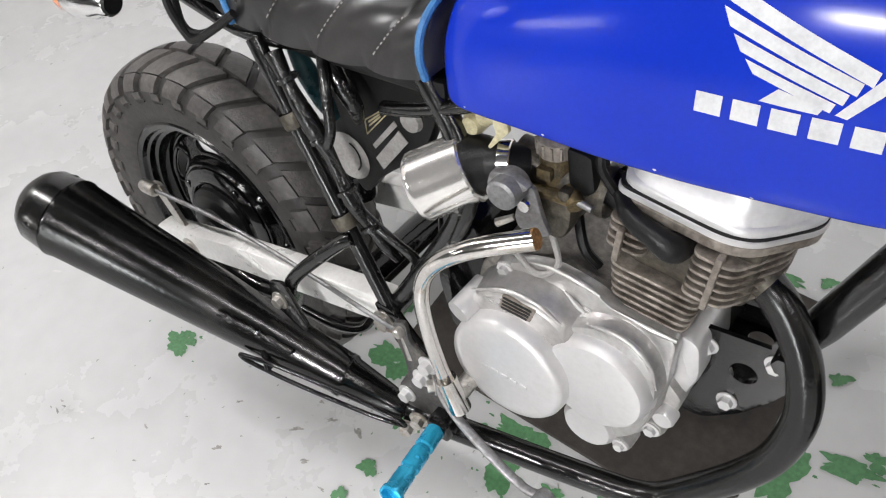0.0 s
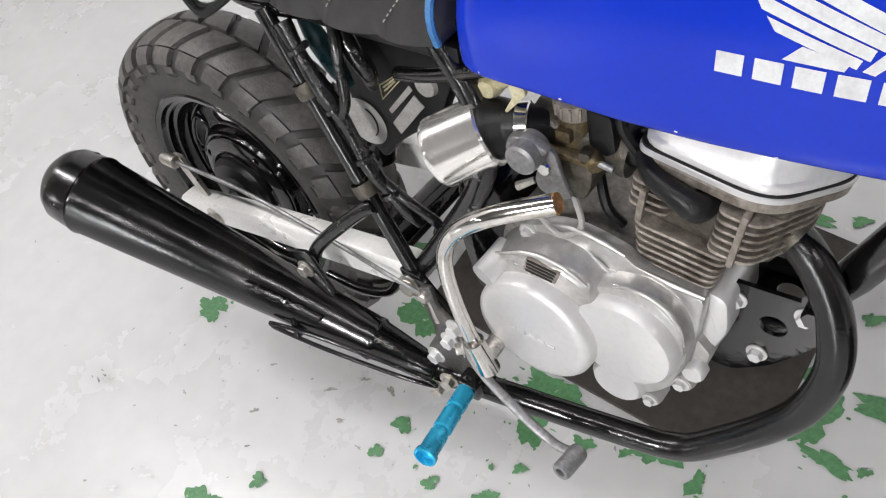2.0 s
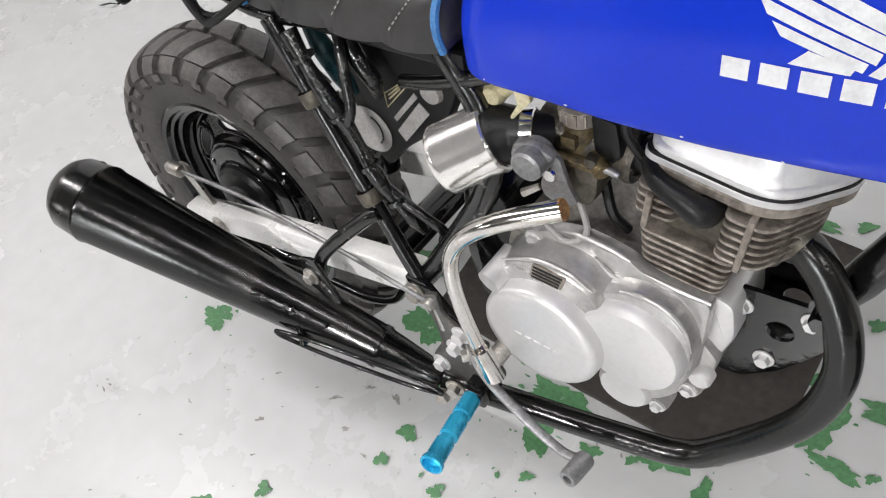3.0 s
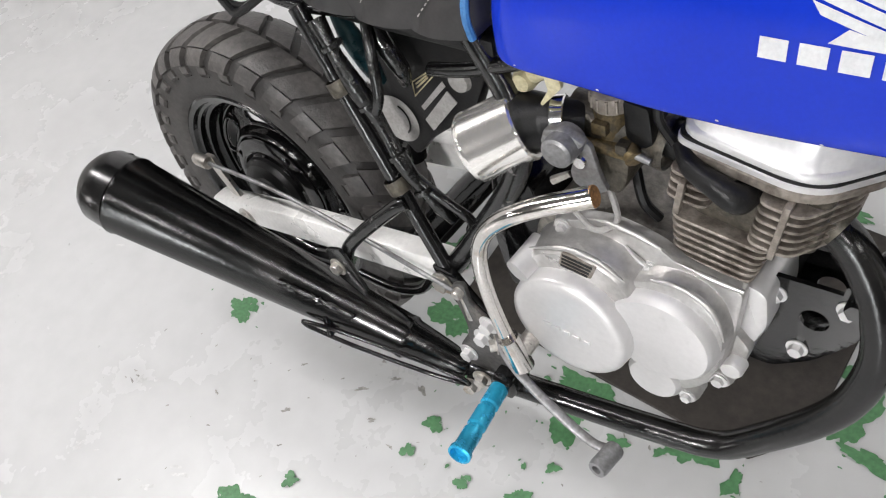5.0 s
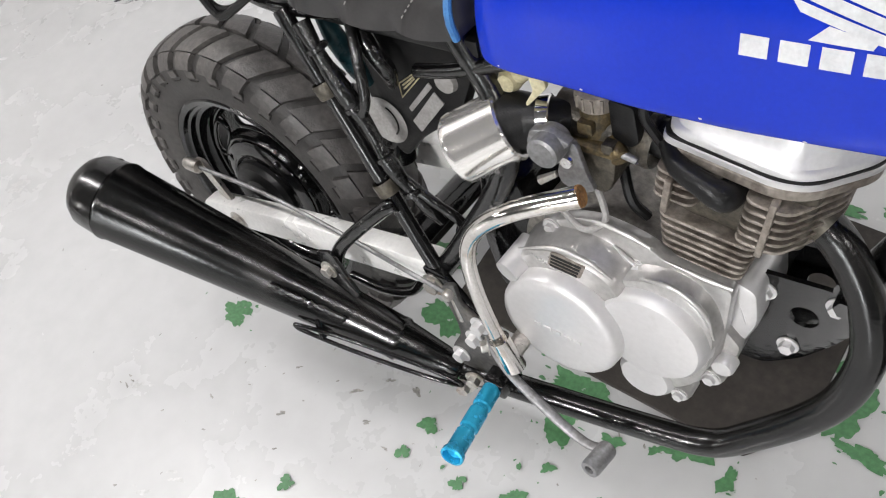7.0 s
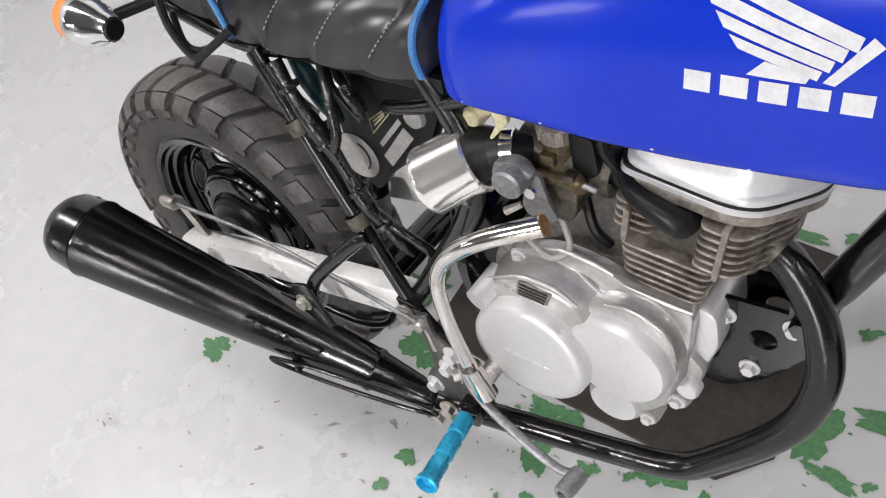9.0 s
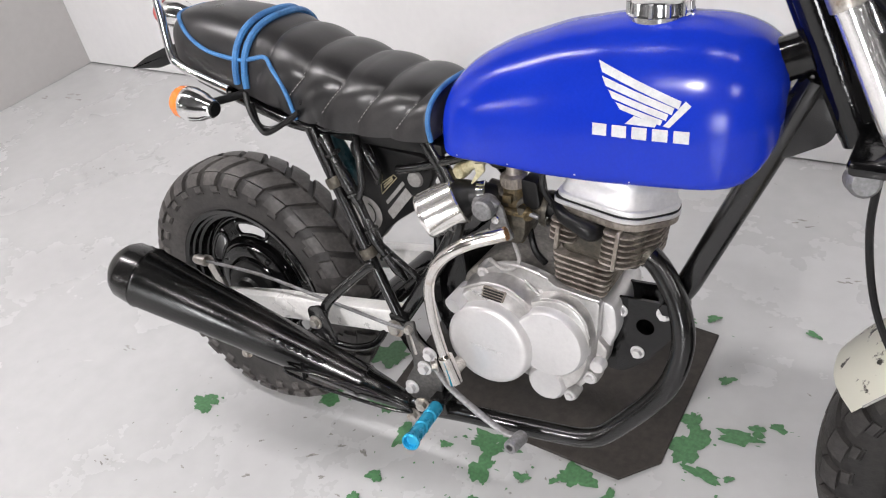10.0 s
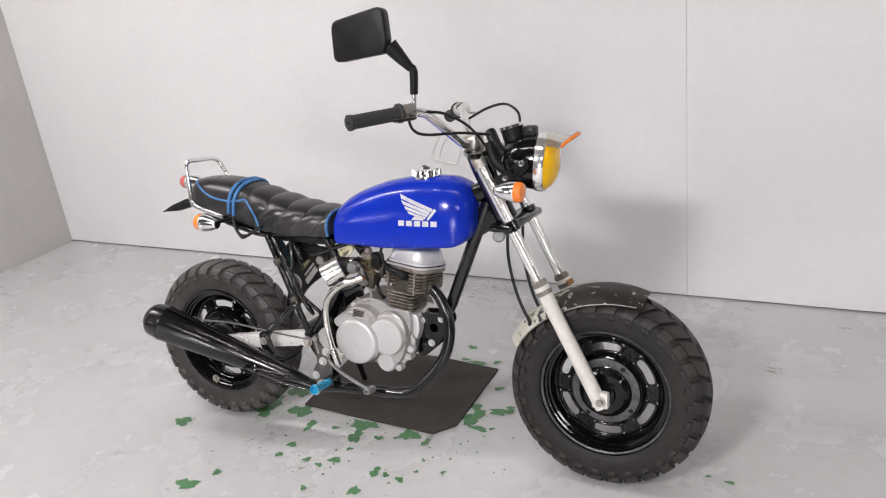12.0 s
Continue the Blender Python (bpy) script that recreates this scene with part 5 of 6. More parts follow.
def build_swingarm(bike):
    prof = rounded([(-0.075, 0.255), (0.10, 0.290), (0.36, 0.329), (0.372, 0.312), (0.36, 0.286), (0.10, 0.248), (-0.075, 0.218)], 0.01)
    arm = part("swingarm", plate(prof, -0.106, -0.078, bevel=0.005), SILVER_ARM, bike, "silver box section swingarm")
    part("far_arm", plate(prof, 0.078, 0.106, bevel=0.005), SILVER_ARM, arm)
    part("cross_tube", tube([(0.30, -0.08, 0.30), (0.30, 0.08, 0.30)], 0.02, 16), BLACK_GLOSS, arm)
    part("pivot_bolt", hexbolt((0.36, -0.112, 0.302), (0, -1, 0), 0.010, 0.008), STEEL, arm)
    part("axle_nut", hexbolt((0, -0.105, 0.245), (0, -1, 0), 0.011, 0.010), STEEL, arm)
    part("brake_plate", lathe([(0, -0.060), (0.018, -0.060), (0.022, -0.056), (0.040, -0.053), (0.046, -0.050), (0.052, -0.047), (0.054, -0.03)], (-0.0035, 0, 0.2432), (0, 1, 0), 36), BLACK_PLASTIC, arm, "black rear brake backing plate")
    part("brake_arm", plate(rounded([(-0.034, 0.268), (-0.014, 0.262), (-0.042, 0.328), (-0.062, 0.326)], 0.005), -0.094, -0.088), STEEL, arm)
    part("brake_rod", tube([(-0.052, -0.10, 0.322), (0.085, -0.102, 0.326), (0.215, -0.106, 0.316), (0.345, -0.118, 0.312), (0.392, -0.126, 0.318)], 0.0028, 8, 4), GREY_STEEL, arm, "thin steel brake rod")
    part("adjuster", lathe([(0, -0.016), (0.007, -0.016), (0.009, -0.01), (0.009, 0.012), (0, 0.014)], (-0.056, -0.10, 0.322), (1, 0, 0), 12), STEEL, arm)
    part("torque_bolt", hexbolt((0.0, -0.10, 0.14), (0, -1, 0), 0.008, 0.008), STEEL, arm)
    part("chain_guard", tube([(0.338, -0.10, 0.310), (0.330, -0.10, 0.284), (0.304, -0.10, 0.249), (0.257, -0.10, 0.228), (0.200, -0.10, 0.226)], 0.006, 12, 6), BLACK_GLOSS, arm)


def build_controls(bike):
    kick = part("kick_starter", tube([(0.470, -0.135, 0.268), (0.460, -0.138, 0.300), (0.449, -0.139, 0.360), (0.449, -0.139, 0.415), (0.468, -0.138, 0.455), (0.505, -0.130, 0.484), (0.553, -0.108, 0.4985)], [0.0074, 0.0074, 0.0075, 0.0078, 0.0086, 0.0094], 18, 7), WORN_BROWN_CHROME, bike, "chrome kick start lever with a rusty end")
    part("rusty_end", lathe([(0.0, 0.0004), (0.004, 0.0006), (0.0088, 0.0012), (0.0092, 0.0002), (0.0092, -0.003)], (0.5535, -0.1078, 0.4990), (0.88, 0.25, 0.38), 20), RUST, kick)
    part("clamp", tube([(0.474, -0.137, 0.258), (0.462, -0.139, 0.300)], [0.0115, 0.013, 0.011], 18), WORN_BROWN_CHROME, kick)
    part("clamp_bolt", hexbolt((0.448, -0.142, 0.283), (-0.7, -0.7, 0), 0.007, 0.008), STEEL, kick)
    part("shaft", tube([(0.468, -0.06, 0.274), (0.470, -0.138, 0.274)], 0.010, 16), STEEL, kick)
    peg = part("foot_peg", lathe([(0, 0), (0.007, 0.0), (0.0075, 0.006), (0.0105, 0.008), (0.0105, 0.034), (0.0085, 0.036), (0.0085, 0.040), (0.0105, 0.042), (0.0105, 0.066), (0.0085, 0.068), (0.0085, 0.072),
                                  (0.0105, 0.074), (0.0105, 0.098), (0.0125, 0.101), (0.0125, 0.106), (0.010, 0.107), (0.008, 0.100), (0, 0.100)], (0.440, -0.140, 0.205), (0.19, -0.96, 0.20), 28), BLUE_ANODISED, bike, "bright blue anodised foot peg")
    part("peg_mount", box((0.428, -0.146, 0.192), (0.456, -0.108, 0.216), 0.004), BLACK_GLOSS, peg)
    pedal = part("brake_pedal", tube([(0.430, -0.122, 0.262), (0.462, -0.138, 0.246), (0.515, -0.150, 0.226), (0.560, -0.156, 0.211), (0.582, -0.152, 0.210)], [0.0052, 0.005, 0.0055, 0.005, 0.005], 12, 6, flat=0.6), GREY_STEEL, bike, "dull steel brake pedal")
    part("pedal_pad", lathe([(0, 0), (0.009, 0), (0.010, 0.003), (0.010, 0.030), (0.009, 0.033), (0.005, 0.033), (0.004, 0.02), (0, 0.02)], (0.582, -0.148, 0.207), (-0.1, -0.98, 0.12), 20), GREY_STEEL, pedal, "knurled pedal pad")
    part("switch_spring", tube([(0.392, -0.12, 0.318), (0.40, -0.122, 0.275)], 0.004, 10), STEEL, pedal)
    bracket = [(0.384, 0.324), (0.402, 0.333), (0.404, 0.304), (0.419, 0.291), (0.434, 0.272), (0.440, 0.225), (0.432, 0.192), (0.407, 0.178), (0.372, 0.176), (0.375, 0.218), (0.393, 0.250), (0.392, 0.270), (0.386, 0.296)]
    part("peg_bracket", plate(rounded(bracket, 0.006), -0.124, -0.118, bevel=0.0012), WORN_BRACKET, pedal, "worn dark steel bracket")
    for x, z in ((0.426, 0.283), (0.4135, 0.2545), (0.386, 0.210)):
        part("bracket_bolt", hexbolt((x, -0.1245, z), (0, -1, 0), 0.0082, 0.009), ALLOY, pedal)
    part("rod_pin", lathe([(0, -0.008), (0.005, -0.008), (0.0065, -0.005), (0.0065, 0.004)], (0.3945, -0.124, 0.318), (0, 1, 0), 14), STEEL, pedal)
    # side stand, out on the far side
    part("side_stand", tube([(0.37, 0.10, 0.20), (0.315, 0.235, 0.0375)], 0.009, 12), BLACK_GLOSS, bike, "black side stand on the far side")


def build_fork(bike):
    """Fork, lamps and bars, all turned with the steering."""
    fork = tagged(part("fork", box((0.922, -0.112, 0.641), (0.982, 0.112, 0.660), 0.008), BLACK_GLOSS, bike, "chrome fork tubes in black yokes"), "chrome fork with white lower legs")
    bmesh_fix = fork.data
    bmesh_fix.transform(SM)
    t = math.tan(radians(RAKE))

    def fx(z):
        return 0.895 + (0.805 - z) * t

    straight = fx
    for s in (-1, 1):
        y = s * 0.086
        low = 0.032 if s > 0 else 0.0

        def fx(z):
            return straight(z) - (0.018 if s > 0 else 0.0)

        part("stanchion", tube([(fx(0.815), y, 0.815), (fx(0.44), y, 0.44)], 0.0135, 20), SATIN, fork, "chrome fork tube", m=SM)
        part("fork_cap", lathe([(0, 0.008), (0.009, 0.008), (0.011, 0.004), (0.0165, 0.003), (0.0165, -0.028)], (fx(0.815), y, 0.815), (-t, 0, 1), 20), STEEL, fork, m=SM)
        leg = tube([(fx(0.512 - low), y, 0.512 - low), (fx(0.50 - low), y, 0.50 - low), (fx(0.49 - low), y, 0.49 - low), (fx(0.25), y, 0.25), (fx(0.222), y, 0.222)], [0.0185, 0.0195, 0.0175, 0.0175, 0.0165], 24)
        lower = part("fork_leg", leg, WHITE_PAINT, fork, "off-white painted lower fork leg", m=SM)
        part("dust_seal", lathe([(0.014, 0.012), (0.018, 0.009), (0.0195, 0.0), (0.0185, -0.004)], (fx(0.515 - low), y, 0.515 - low), (-t, 0, 1), 24), GRIMY, fork, m=SM)
        part("axle_lug", box((1.160, y - 0.012, 0.222), (1.200, y + 0.012, 0.262), 0.006), WHITE_PAINT, fork, m=SM)
        part("axle_nut", hexbolt((1.180, y + s * 0.012, 0.240), (0, s, 0), 0.010, 0.008), STEEL, fork, m=SM)
        part("yoke_clamp", lathe([(0.014, -0.014), (0.021, -0.012), (0.021, 0.012), (0.014, 0.014)], (fx(0.652), y, 0.652), (-t, 0, 1), 22), BLACK_GLOSS, fork, m=SM)
        part("brake_hose_clip", lathe([(0.0185, -0.006), (0.0205, -0.005), (0.0205, 0.005), (0.0185, 0.006)], (fx(0.497 - low), y, 0.497 - low), (-t, 0, 1), 22), GRIMY, fork, m=SM)
    part("top_yoke", plate(rounded([(0.835, -0.04), (0.878, -0.105), (0.905, -0.105), (0.905, -0.04), (0.905, 0.04), (0.905, 0.105), (0.878, 0.105), (0.835, 0.04)], 0.012), 0, 0.013, bevel=0.003), BLACK_GLOSS, fork, m=SM @ pose(0, 0, 0.812, 90, 0, 0))
    part("horn", lathe([(0, -0.02), (0.012, -0.016), (0.015, -0.012), (0.015, 0.012), (0.012, 0.016), (0, 0.016)], (0.935, -0.075, 0.625), (0.3, -0.9, 0.2), 24), GREY_STEEL, fork, "small round horn", m=SM)
    part("stem", tube([(0.925, 0, 0.635), (0.845, 0, 0.812)], 0.02, 18), BLACK_GLOSS, fork, m=SM)
    # cables hanging from the yoke to the wheel
    for y, dx in ((-0.055, 0.024), (-0.02, 0.050)):
        part("cable", tube([(0.925 + dx, y, 0.640), (0.925 + dx, y, 0.56), (0.945 + dx, y, 0.47), (0.985 + dx, y - 0.01, 0.395)], 0.004, 8, 8), BLACK_PLASTIC, fork, "black control cable", m=SM)
    return fork


def build_fender(bike):
    bm = bmesh.new()
    seg, half = 36, 10
    centre = Vector((1.179, 0, 0.222))
    grid = []
    for i in range(seg + 1):
        deg = -61 + 81 * i / seg
        a = radians(deg)
        edge = min(1.0, (i + 0.6) / 4, (seg - i + 0.6) / 4) ** 0.5
        skirt = min(0.033, 0.0256 - 0.0004 * (deg + 4))
        row = []
        for j in range(half + 1):
            q = -1 + 2 * j / half
            w = (0.0748 - 0.0006 * max(0, deg)) * (0.84 + 0.16 * edge)
            r = 0.2764 - skirt * abs(q) ** 3.0
            row.append(bm.verts.new(centre + Vector((r * math.sin(a), q * w, r * math.cos(a)))))
        grid.append(row)
    for i in range(seg):
        for j in range(half):
            bm.faces.new((grid[i][j], grid[i + 1][j], grid[i + 1][j + 1], grid[i][j + 1]))
    edge = [row[0].co + Vector((0, -0.0006, 0.0004)) for row in grid[2:-1]]
    bmesh.ops.solidify(bm, geom=bm.faces, thickness=0.0025)
    fender = part("front_fender", bm, FENDER, bike, "scuffed dark front fender, paint flaked to white at its rear", m=SM)
    part("rolled_edge", tube(edge, 0.0014, 8), STICKER, fender, m=SM)
    for s in (-1, 1):
        part("stay", plate(rounded([(1.050, 0.478), (1.066, 0.488), (1.074, 0.476), (1.058, 0.466)], 0.004), min(s * 0.070, s * 0.074), max(s * 0.070, s * 0.074)), RUST, fender, m=SM)


def build_headlamp(bike):
    c = Vector((1.019, 0, 0.792))
    d = Vector((1, 0, -0.10))
    LM = SM @ Matrix.Translation(c) @ Matrix.Rotation(radians(9), 4, "Z") @ Matrix.Translation(-c)
    lamp = part("headlamp", lathe([(0, -0.092), (0.02, -0.090), (0.045, -0.078), (0.060, -0.052), (0.066, -0.02), (0.067, 0.0)], c, d, 40), BLACK_GLOSS, bike, "round headlamp with a black shell and yellow lens", m=LM)
    part("lamp_ring", lathe([(0.065, -0.008), (0.0695, -0.006), (0.0705, 0.000), (0.0702, 0.012), (0.0685, 0.016), (0.0650, 0.016)], c, d, 48), POLISHED, lamp, "chrome rim", m=LM)
    part("lens", lathe([(0.0655, 0.013), (0.0635, 0.017), (0.057, 0.0255), (0.047, 0.034), (0.032, 0.0415), (0.016, 0.045), (0, 0.046)], c, d, 40), YELLOW, lamp, "yellow glass lens", m=LM)
    bm = bmesh.new()
    grid = []
    dn = d.normalized()
    for i in range(9):
        f = i / 8
        row = []
        for j in range(25):
            a = radians(-50 + 100 * j / 24)
            reach = 0.012 + 0.070 * f * (0.35 + 0.65 * max(0.0, math.cos(a)) ** 2.5)
            r = 0.0725 + 0.001 * f
            row.append(bm.verts.new(c + dn * reach + Vector((0, r * math.sin(a), 0)) + Vector((0.12, 0, 1)).normalized() * (r * math.cos(a) + (0.014 * f ** 3 - 0.014 * f) * max(0, math.cos(a)) ** 2)))
        grid.append(row)
    for i in range(8):
        for j in range(24):
            bm.faces.new((grid[i][j], grid[i + 1][j], grid[i + 1][j + 1], grid[i][j + 1]))
    rim_line = [v.co.copy() for v in grid[8]]
    bmesh.ops.solidify(bm, geom=bm.faces, thickness=0.0015)
    part("visor", bm, POLISHED, lamp, "chrome lamp visor", m=LM)
    part("visor_edge", tube(rim_line, [0.0036, 0.0046, 0.005, 0.0046, 0.0036], 8), AMBER, lamp, "amber strip on the visor", m=LM)
    for s in (-1, 1):
        arm = plate(rounded([(0.905, 0.755), (0.93, 0.765), (1.012, 0.815), (1.015, 0.79), (0.985, 0.765), (0.925, 0.735)], 0.006), min(s * 0.074, s * 0.079), max(s * 0.074, s * 0.079), holes=((0.975, 0.781, 0.006),))
        part("lamp_bracket", arm, BLACK_PLASTIC, lamp, "black lamp bracket", m=SM)
        part("bracket_bolt", lathe([(0, 0.006), (0.006, 0.005), (0.008, 0)], (1.000, s * 0.079, 0.800), (0, s, 0), 16), CHROME, lamp, m=SM)
        part("bracket_bolt_rear", lathe([(0, 0.006), (0.006, 0.005), (0.008, 0)], (0.958, s * 0.079, 0.766), (0, s, 0), 16), CHROME, lamp, m=SM)
    part("lamp_cap", box((0.978, -0.016, 0.846), (1.010, 0.020, 0.878), 0.006), BLACK_PLASTIC, lamp, m=SM)
    gauge = part("speedometer", lathe([(0.0, -0.065), (0.022, -0.065), (0.025, -0.058), (0.027, 0.0), (0.0285, 0.004), (0.027, 0.010)], (0.950, 0.0, 0.868), (-0.25, 0, 1), 32), BLACK_PLASTIC, bike, "black speedometer pod with a chrome bezel", m=SM)
    part("bezel", lathe([(0.026, 0.004), (0.029, 0.006), (0.029, 0.012), (0.025, 0.014), (0, 0.013)], (0.950, 0.0, 0.868), (-0.25, 0, 1), 32), CHROME, gauge, m=SM)
    part("lamp_harness", tube([(0.90, -0.03, 0.84), (0.92, -0.045, 0.80), (0.95, -0.04, 0.77), (0.96, -0.03, 0.74)], 0.012, 12, 6), BLACK_PLASTIC, gauge, m=SM)
    part("lamp_harness", tube([(0.88, 0.03, 0.86), (0.915, 0.0, 0.82), (0.95, 0.02, 0.79)], 0.014, 12, 6), BLACK_PLASTIC, gauge, m=SM)
    for s in (-1, 1):
        ahead = 0.996 if s < 0 else 0.968
        sig = signal_lamp(bike, (ahead, s * 0.138, 0.746), (1, 0, -0.05), SM, (ahead - 0.024, s * 0.092, 0.735))
        sig.name = "turn_signal"


def signal_lamp(bike, at, way, m, root, size=1.0):
    at = Vector(at)
    shell = [(0, -0.040), (0.010, -0.040), (0.013, -0.037), (0.0145, -0.030), (0.0195, -0.020), (0.0238, -0.002), (0.0245, 0.008), (0.0235, 0.010)]
    glass = [(0.0235, 0.008), (0.0235, 0.020), (0.020, 0.027), (0.010, 0.030), (0, 0.031)]
    body = part("turn_signal", lathe([(r * size, d * size) for r, d in shell], at, way, 32), CHROME, bike, "chrome bullet turn signal with an amber lens", m=m)
    part("signal_lens", lathe([(r * size, d * size) for r, d in glass], at, way, 32), AMBER, body, "amber lens", m=m)
    part("end_button", lathe([(0, -0.0425), (0.0100, -0.0425), (0.0120, -0.0400)], at, Vector(way) * size, 18), BLACK_PLASTIC, body, m=m)
    part("stalk", tube([at - Vector(way) * 0.012, root], 0.006, 10), BLACK_PLASTIC, body, m=m)
    return body


def build_bars(bike):
    right = [(0.845, -0.02, 0.838), (0.838, -0.052, 0.842), (0.824, -0.092, 0.868), (0.804, -0.145, 0.905), (0.793, -0.172, 0.921), (0.768, -0.210, 0.925), (0.690, -0.335, 0.913)]
    line = right[::-1] + [(x - 0.03 * min(1, max(0, -y - 0.03) / 0.08), -y, z - 0.10 * max(0, -y - 0.05)) for x, y, z in right]
    bars = part("handlebar", tube(line, 0.011, 16, 6), SATIN, bike, "chrome handlebar with black grips", m=BM)
    for s in (-1, 1):
        drop = 0.018 if s > 0 else 0.0
        back = 0.03 if s > 0 else 0.0
        a, b = Vector((0.758 - back, s * 0.226, 0.925 - drop)), Vector((0.690 - back, s * 0.335, 0.913 - 1.5 * drop))
        w = (b - a).normalized()
        n = (b - a).length
        grip = lathe([(0.011, 0), (0.022, 0.0), (0.022, 0.005), (0.0165, 0.008), (0.0155, 0.012), (0.0155, n - 0.006), (0.0175, n - 0.004), (0.0175, n + 0.003), (0.014, n + 0.005), (0.005, n + 0.005), (0.004, n), (0, n)], a, w, 28)
        part("grip", grip, GRIP_RUBBER, bars, "black rubber grip", m=BM)
        part("switch_housing", lathe([(0.014, -0.035), (0.018, -0.033), (0.018, -0.004), (0.014, 0)], a, w, 20), STEEL, bars, m=BM)
        lever = [a + Vector((0.018, s * -0.02, -0.006)), a + Vector((0.045, s * 0.03, -0.010)), a + Vector((0.025, s * 0.085, -0.012))]
        part("lever", tube(lever, 0.006, 10, 6, flat=0.6), BLACK_PLASTIC if s < 0 else STEEL, bars, "brake lever", m=BM)
        part("bar_clamp", box((0.832, s * 0.022 - 0.011, 0.822), (0.864, s * 0.022 + 0.011, 0.856), 0.004), STEEL, bars, m=BM)
    part("throttle_cable", tube([(0.765, -0.205, 0.918), (0.772, -0.19, 0.885), (0.795, -0.165, 0.872), (0.85, -0.10, 0.870), (0.90, -0.03, 0.86)], 0.0034, 8, 8), BLACK_PLASTIC, bars, "black throttle cable", m=BM)
    part("brake_cable", tube([(0.805, -0.185, 0.925), (0.83, -0.13, 0.915), (0.87, -0.07, 0.875), (0.90, -0.02, 0.80), (0.92, -0.03, 0.70)], 0.0034, 8, 8), BLACK_PLASTIC, bars, m=BM)
    part("clutch_cable", tube([(0.790, 0.14, 0.890), (0.845, 0.125, 0.915), (0.900, 0.10, 0.925), (0.945, 0.06, 0.905), (0.955, 0.04, 0.865)], 0.0034, 8, 8), BLACK_PLASTIC, bars, "black clutch cable in an arch", m=BM)
    part("perch", lathe([(0, -0.02), (0.016, -0.018), (0.016, 0.018), (0, 0.02)], (0.762, 0.17, 0.909), (0.5, -0.8, 0.2), 18), ALLOY, bars, m=BM)
    # bent wire hook below the far bar
    for d in (0.0, 0.022):
        loop = [(0.682 + d, 0.165, 0.850), (0.655 + d, 0.168, 0.815), (0.640 + d, 0.17, 0.778), (0.650 + d, 0.17, 0.766), (0.700, 0.17, 0.757), (0.716, 0.17, 0.762), (0.730, 0.168, 0.80), (0.742, 0.165, 0.86), (0.755, 0.16, 0.90)]
        part("hook", tube(loop, 0.0032, 8, 6), WHITE_PAINT, bars, "bent pale wire hook")
    # right mirror
    stem = part("mirror", tube([(0.777, -0.19, 0.915), (0.778, -0.19, 0.97)], 0.006, 12), SATIN, bike, "rectangular black mirror on a chrome stem", m=BM)
    part("mirror_arm", tube([(0.778, -0.19, 0.964), (0.780, -0.19, 1.014), (0.773, -0.193, 1.023), (0.757, -0.203, 1.044), (0.735, -0.212, 1.072)], [0.009, 0.010, 0.010, 0.014, 0.019], 14, 2), BLACK_PLASTIC, stem, "black mirror arm", m=BM)
    bm = plate(rounded([(0.606, 1.116), (0.612, 1.130), (0.722, 1.154), (0.736, 1.146), (0.742, 1.080), (0.730, 1.054), (0.618, 1.040), (0.608, 1.048)], 0.010), -0.240, -0.208, bevel=0.006, segments=3)
    part("mirror_shell", bm, BLACK_PLASTIC, stem, "black plastic mirror shell", m=BM)
    glass = part("mirror_glass", plate(rounded([(0.614, 1.110), (0.725, 1.138), (0.730, 1.068), (0.618, 1.050)], 0.008), -0.2075, -0.206), CHROME, stem, m=BM)


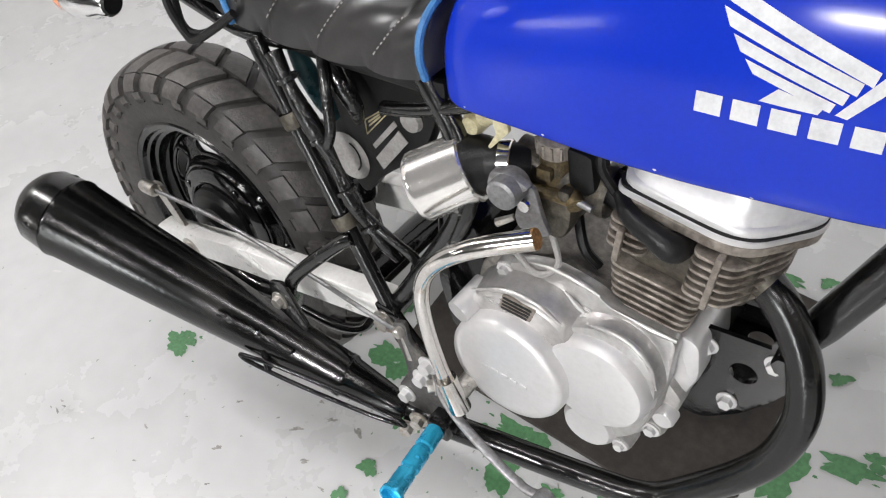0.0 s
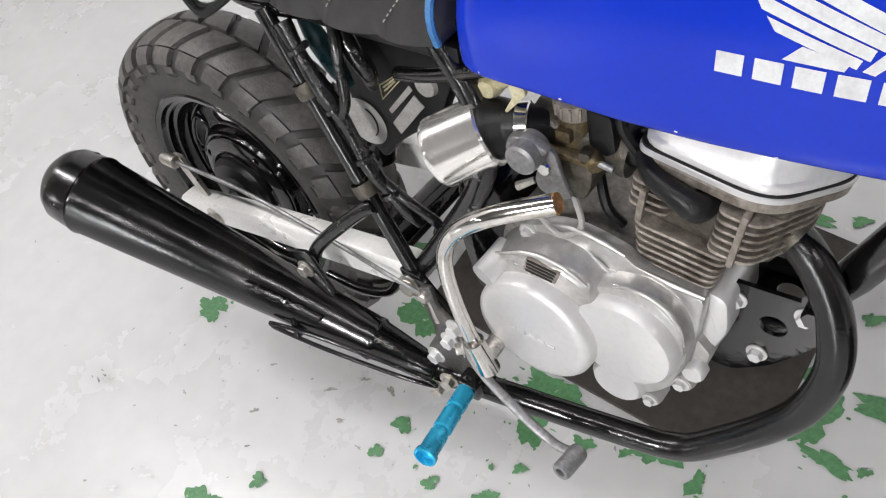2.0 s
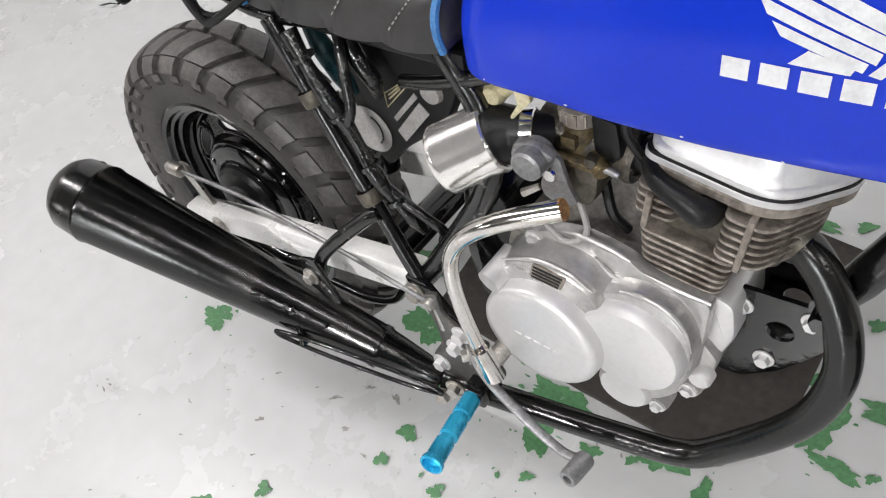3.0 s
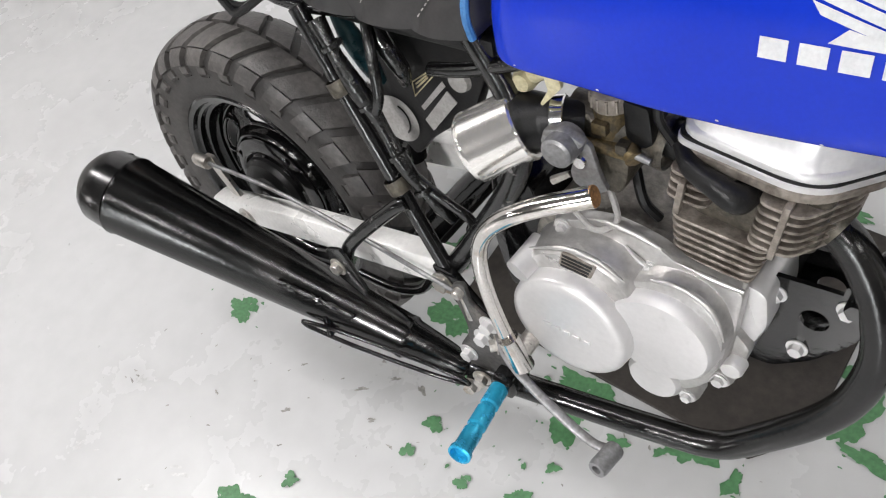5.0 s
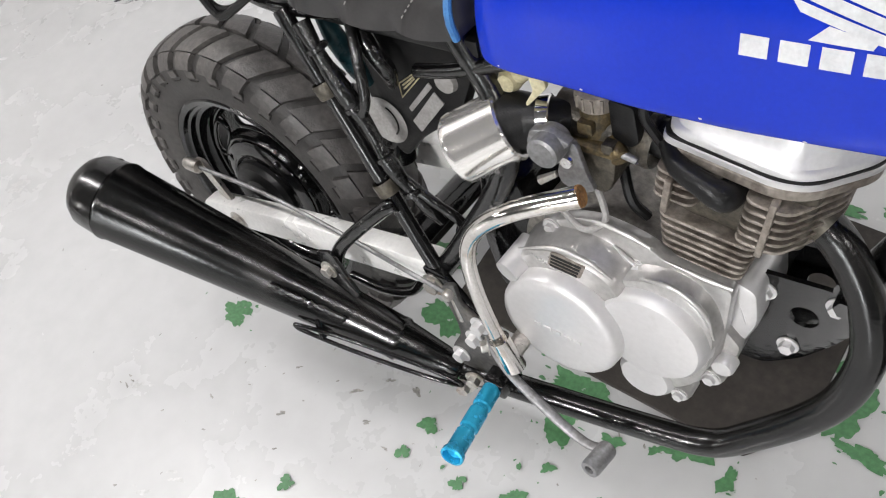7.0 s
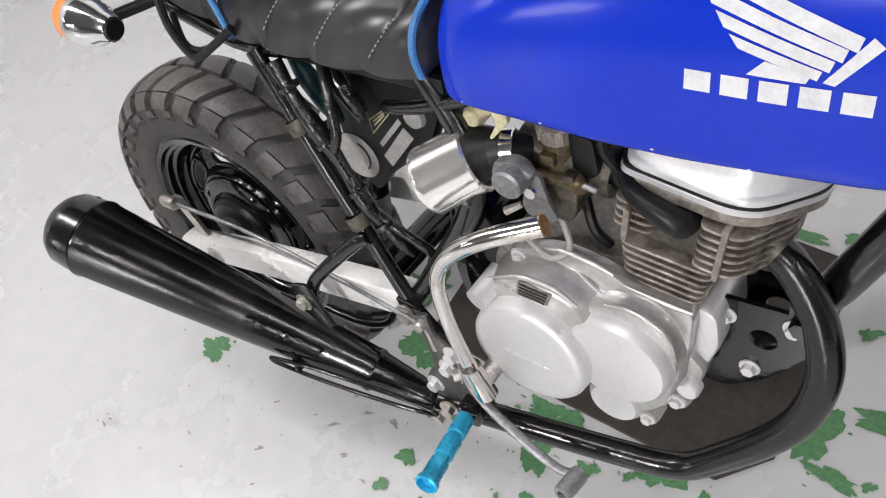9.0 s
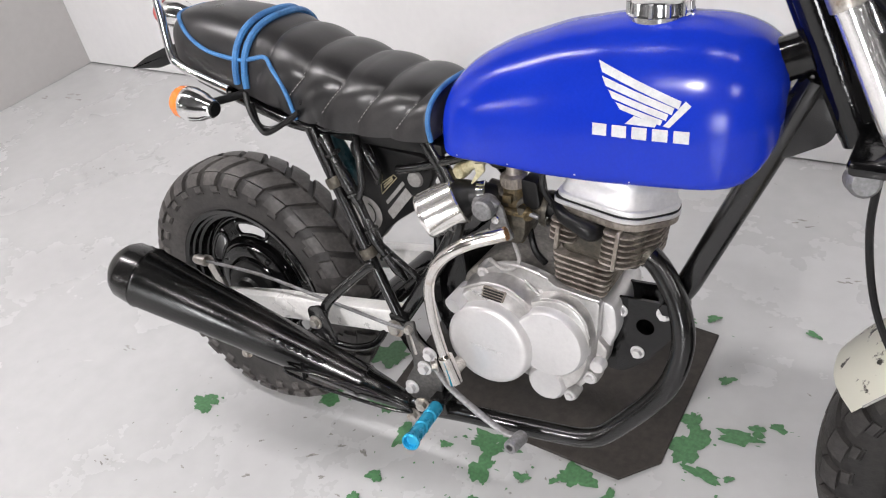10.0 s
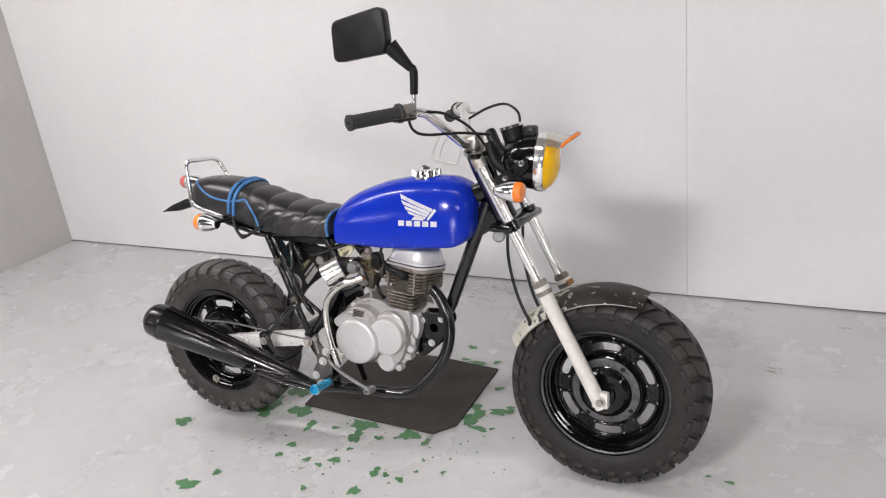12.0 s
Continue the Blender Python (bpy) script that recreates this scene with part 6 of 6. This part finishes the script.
def build_tail(bike):
    rail = []
    for s in (-1, 1):
        rail.append([(0.10, s * 0.090, 0.640), (0.045, s * 0.085, 0.652), (-0.010, s * 0.078, 0.666), (-0.024, s * 0.076, 0.682), (-0.028, s * 0.073, 0.74), (-0.029, s * 0.072, 0.782), (-0.026, s * 0.062, 0.794), (-0.029, s * 0.03, 0.792)])
    far = [(0.10, 0.088, 0.622), (0.05, 0.082, 0.655), (0.0, 0.078, 0.715), (-0.015, 0.075, 0.740), (-0.032, 0.070, 0.772), (-0.036, 0.058, 0.782), (-0.034, 0.03, 0.788)]
    line = rail[0] + far[::-1]
    bar = part("grab_rail", tube(line, 0.0065, 14, 6), CHROME, bike, "chrome grab rail behind the seat")
    lamp = part("tail_lamp", lathe([(0, 0.030), (0.014, 0.028), (0.019, 0.016), (0.0215, 0.0), (0.0215, -0.03), (0.014, -0.05)], (-0.092, 0, 0.722), (-1, 0, 0.05), 28), CHROME, bike, "small chrome tail lamp with a red lens")
    part("tail_lens", lathe([(0.0215, 0.006), (0.0195, 0.020), (0.012, 0.030), (0, 0.032)], (-0.092, 0, 0.722), (-1, 0, 0.05), 28), RED, lamp, "red lens")
    part("lamp_stay", tube([(-0.06, 0, 0.715), (0.0, 0, 0.66)], 0.008, 10), BLACK_GLOSS, lamp)
    part("plate_bracket", plate(rounded([(-0.192, 0.632), (-0.15, 0.654), (-0.09, 0.676), (-0.06, 0.672), (-0.075, 0.652), (-0.12, 0.638)], 0.006), -0.03, 0.03, bevel=0.002), BLACK_PLASTIC, bike, "dark plate bracket below the tail lamp")
    for s in (-1, 1):
        signal_lamp(bike, (0.080, s * 0.143, 0.634), (-1, 0, 0.08), None, (0.125, s * 0.08, 0.634), 1.03)
    part("signal_wire", tube([(0.140, -0.098, 0.642), (0.1495, -0.105, 0.6152), (0.1645, -0.106, 0.5915), (0.1774, -0.106, 0.5886), (0.2098, -0.102, 0.606), (0.2323, -0.095, 0.6211)], 0.0042, 8, 8), BLACK_PLASTIC, bike, "grey signal wire hanging in a loop")
    part("wire_far", tube([(0.14, -0.09, 0.622), (0.155, -0.10, 0.598), (0.175, -0.10, 0.592), (0.20, -0.095, 0.60)], 0.0035, 8, 6), BLACK_PLASTIC, bike)


def build_motorcycle():
    bike = tagged(new("motorcycle"), "small blue and black motorcycle leaning on its side stand", "motorcycle")
    bike.matrix_world = pose(0, 0, 0, LEAN_LEFT, 0, 0)
    build_wheel("rear_wheel", AXLE_R, bike, ro=0.238, width=0.051, rubber=DUSTY_RUBBER, knob=0.95, worn=PALE_TREAD)
    tagged(bpy.data.objects["rear_wheel"], "black rear wheel with a fat block tyre")
    build_wheel("front_wheel", AXLE_F, bike, SM, False, knob=1.05, worn=WORN_TREAD)
    tagged(bpy.data.objects["front_wheel"], "black front wheel with a fat block tyre")
    build_tank(bike)
    build_seat(bike)
    build_engine(bike)
    build_carburettor(bike)
    build_exhaust(bike)
    build_frame(bike)
    build_swingarm(bike)
    build_controls(bike)
    build_fork(bike)
    build_fender(bike)
    build_headlamp(bike)
    build_bars(bike)
    build_tail(bike)


build_room()
build_lamps()
build_floor_marks()
build_mat()
build_motorcycle()
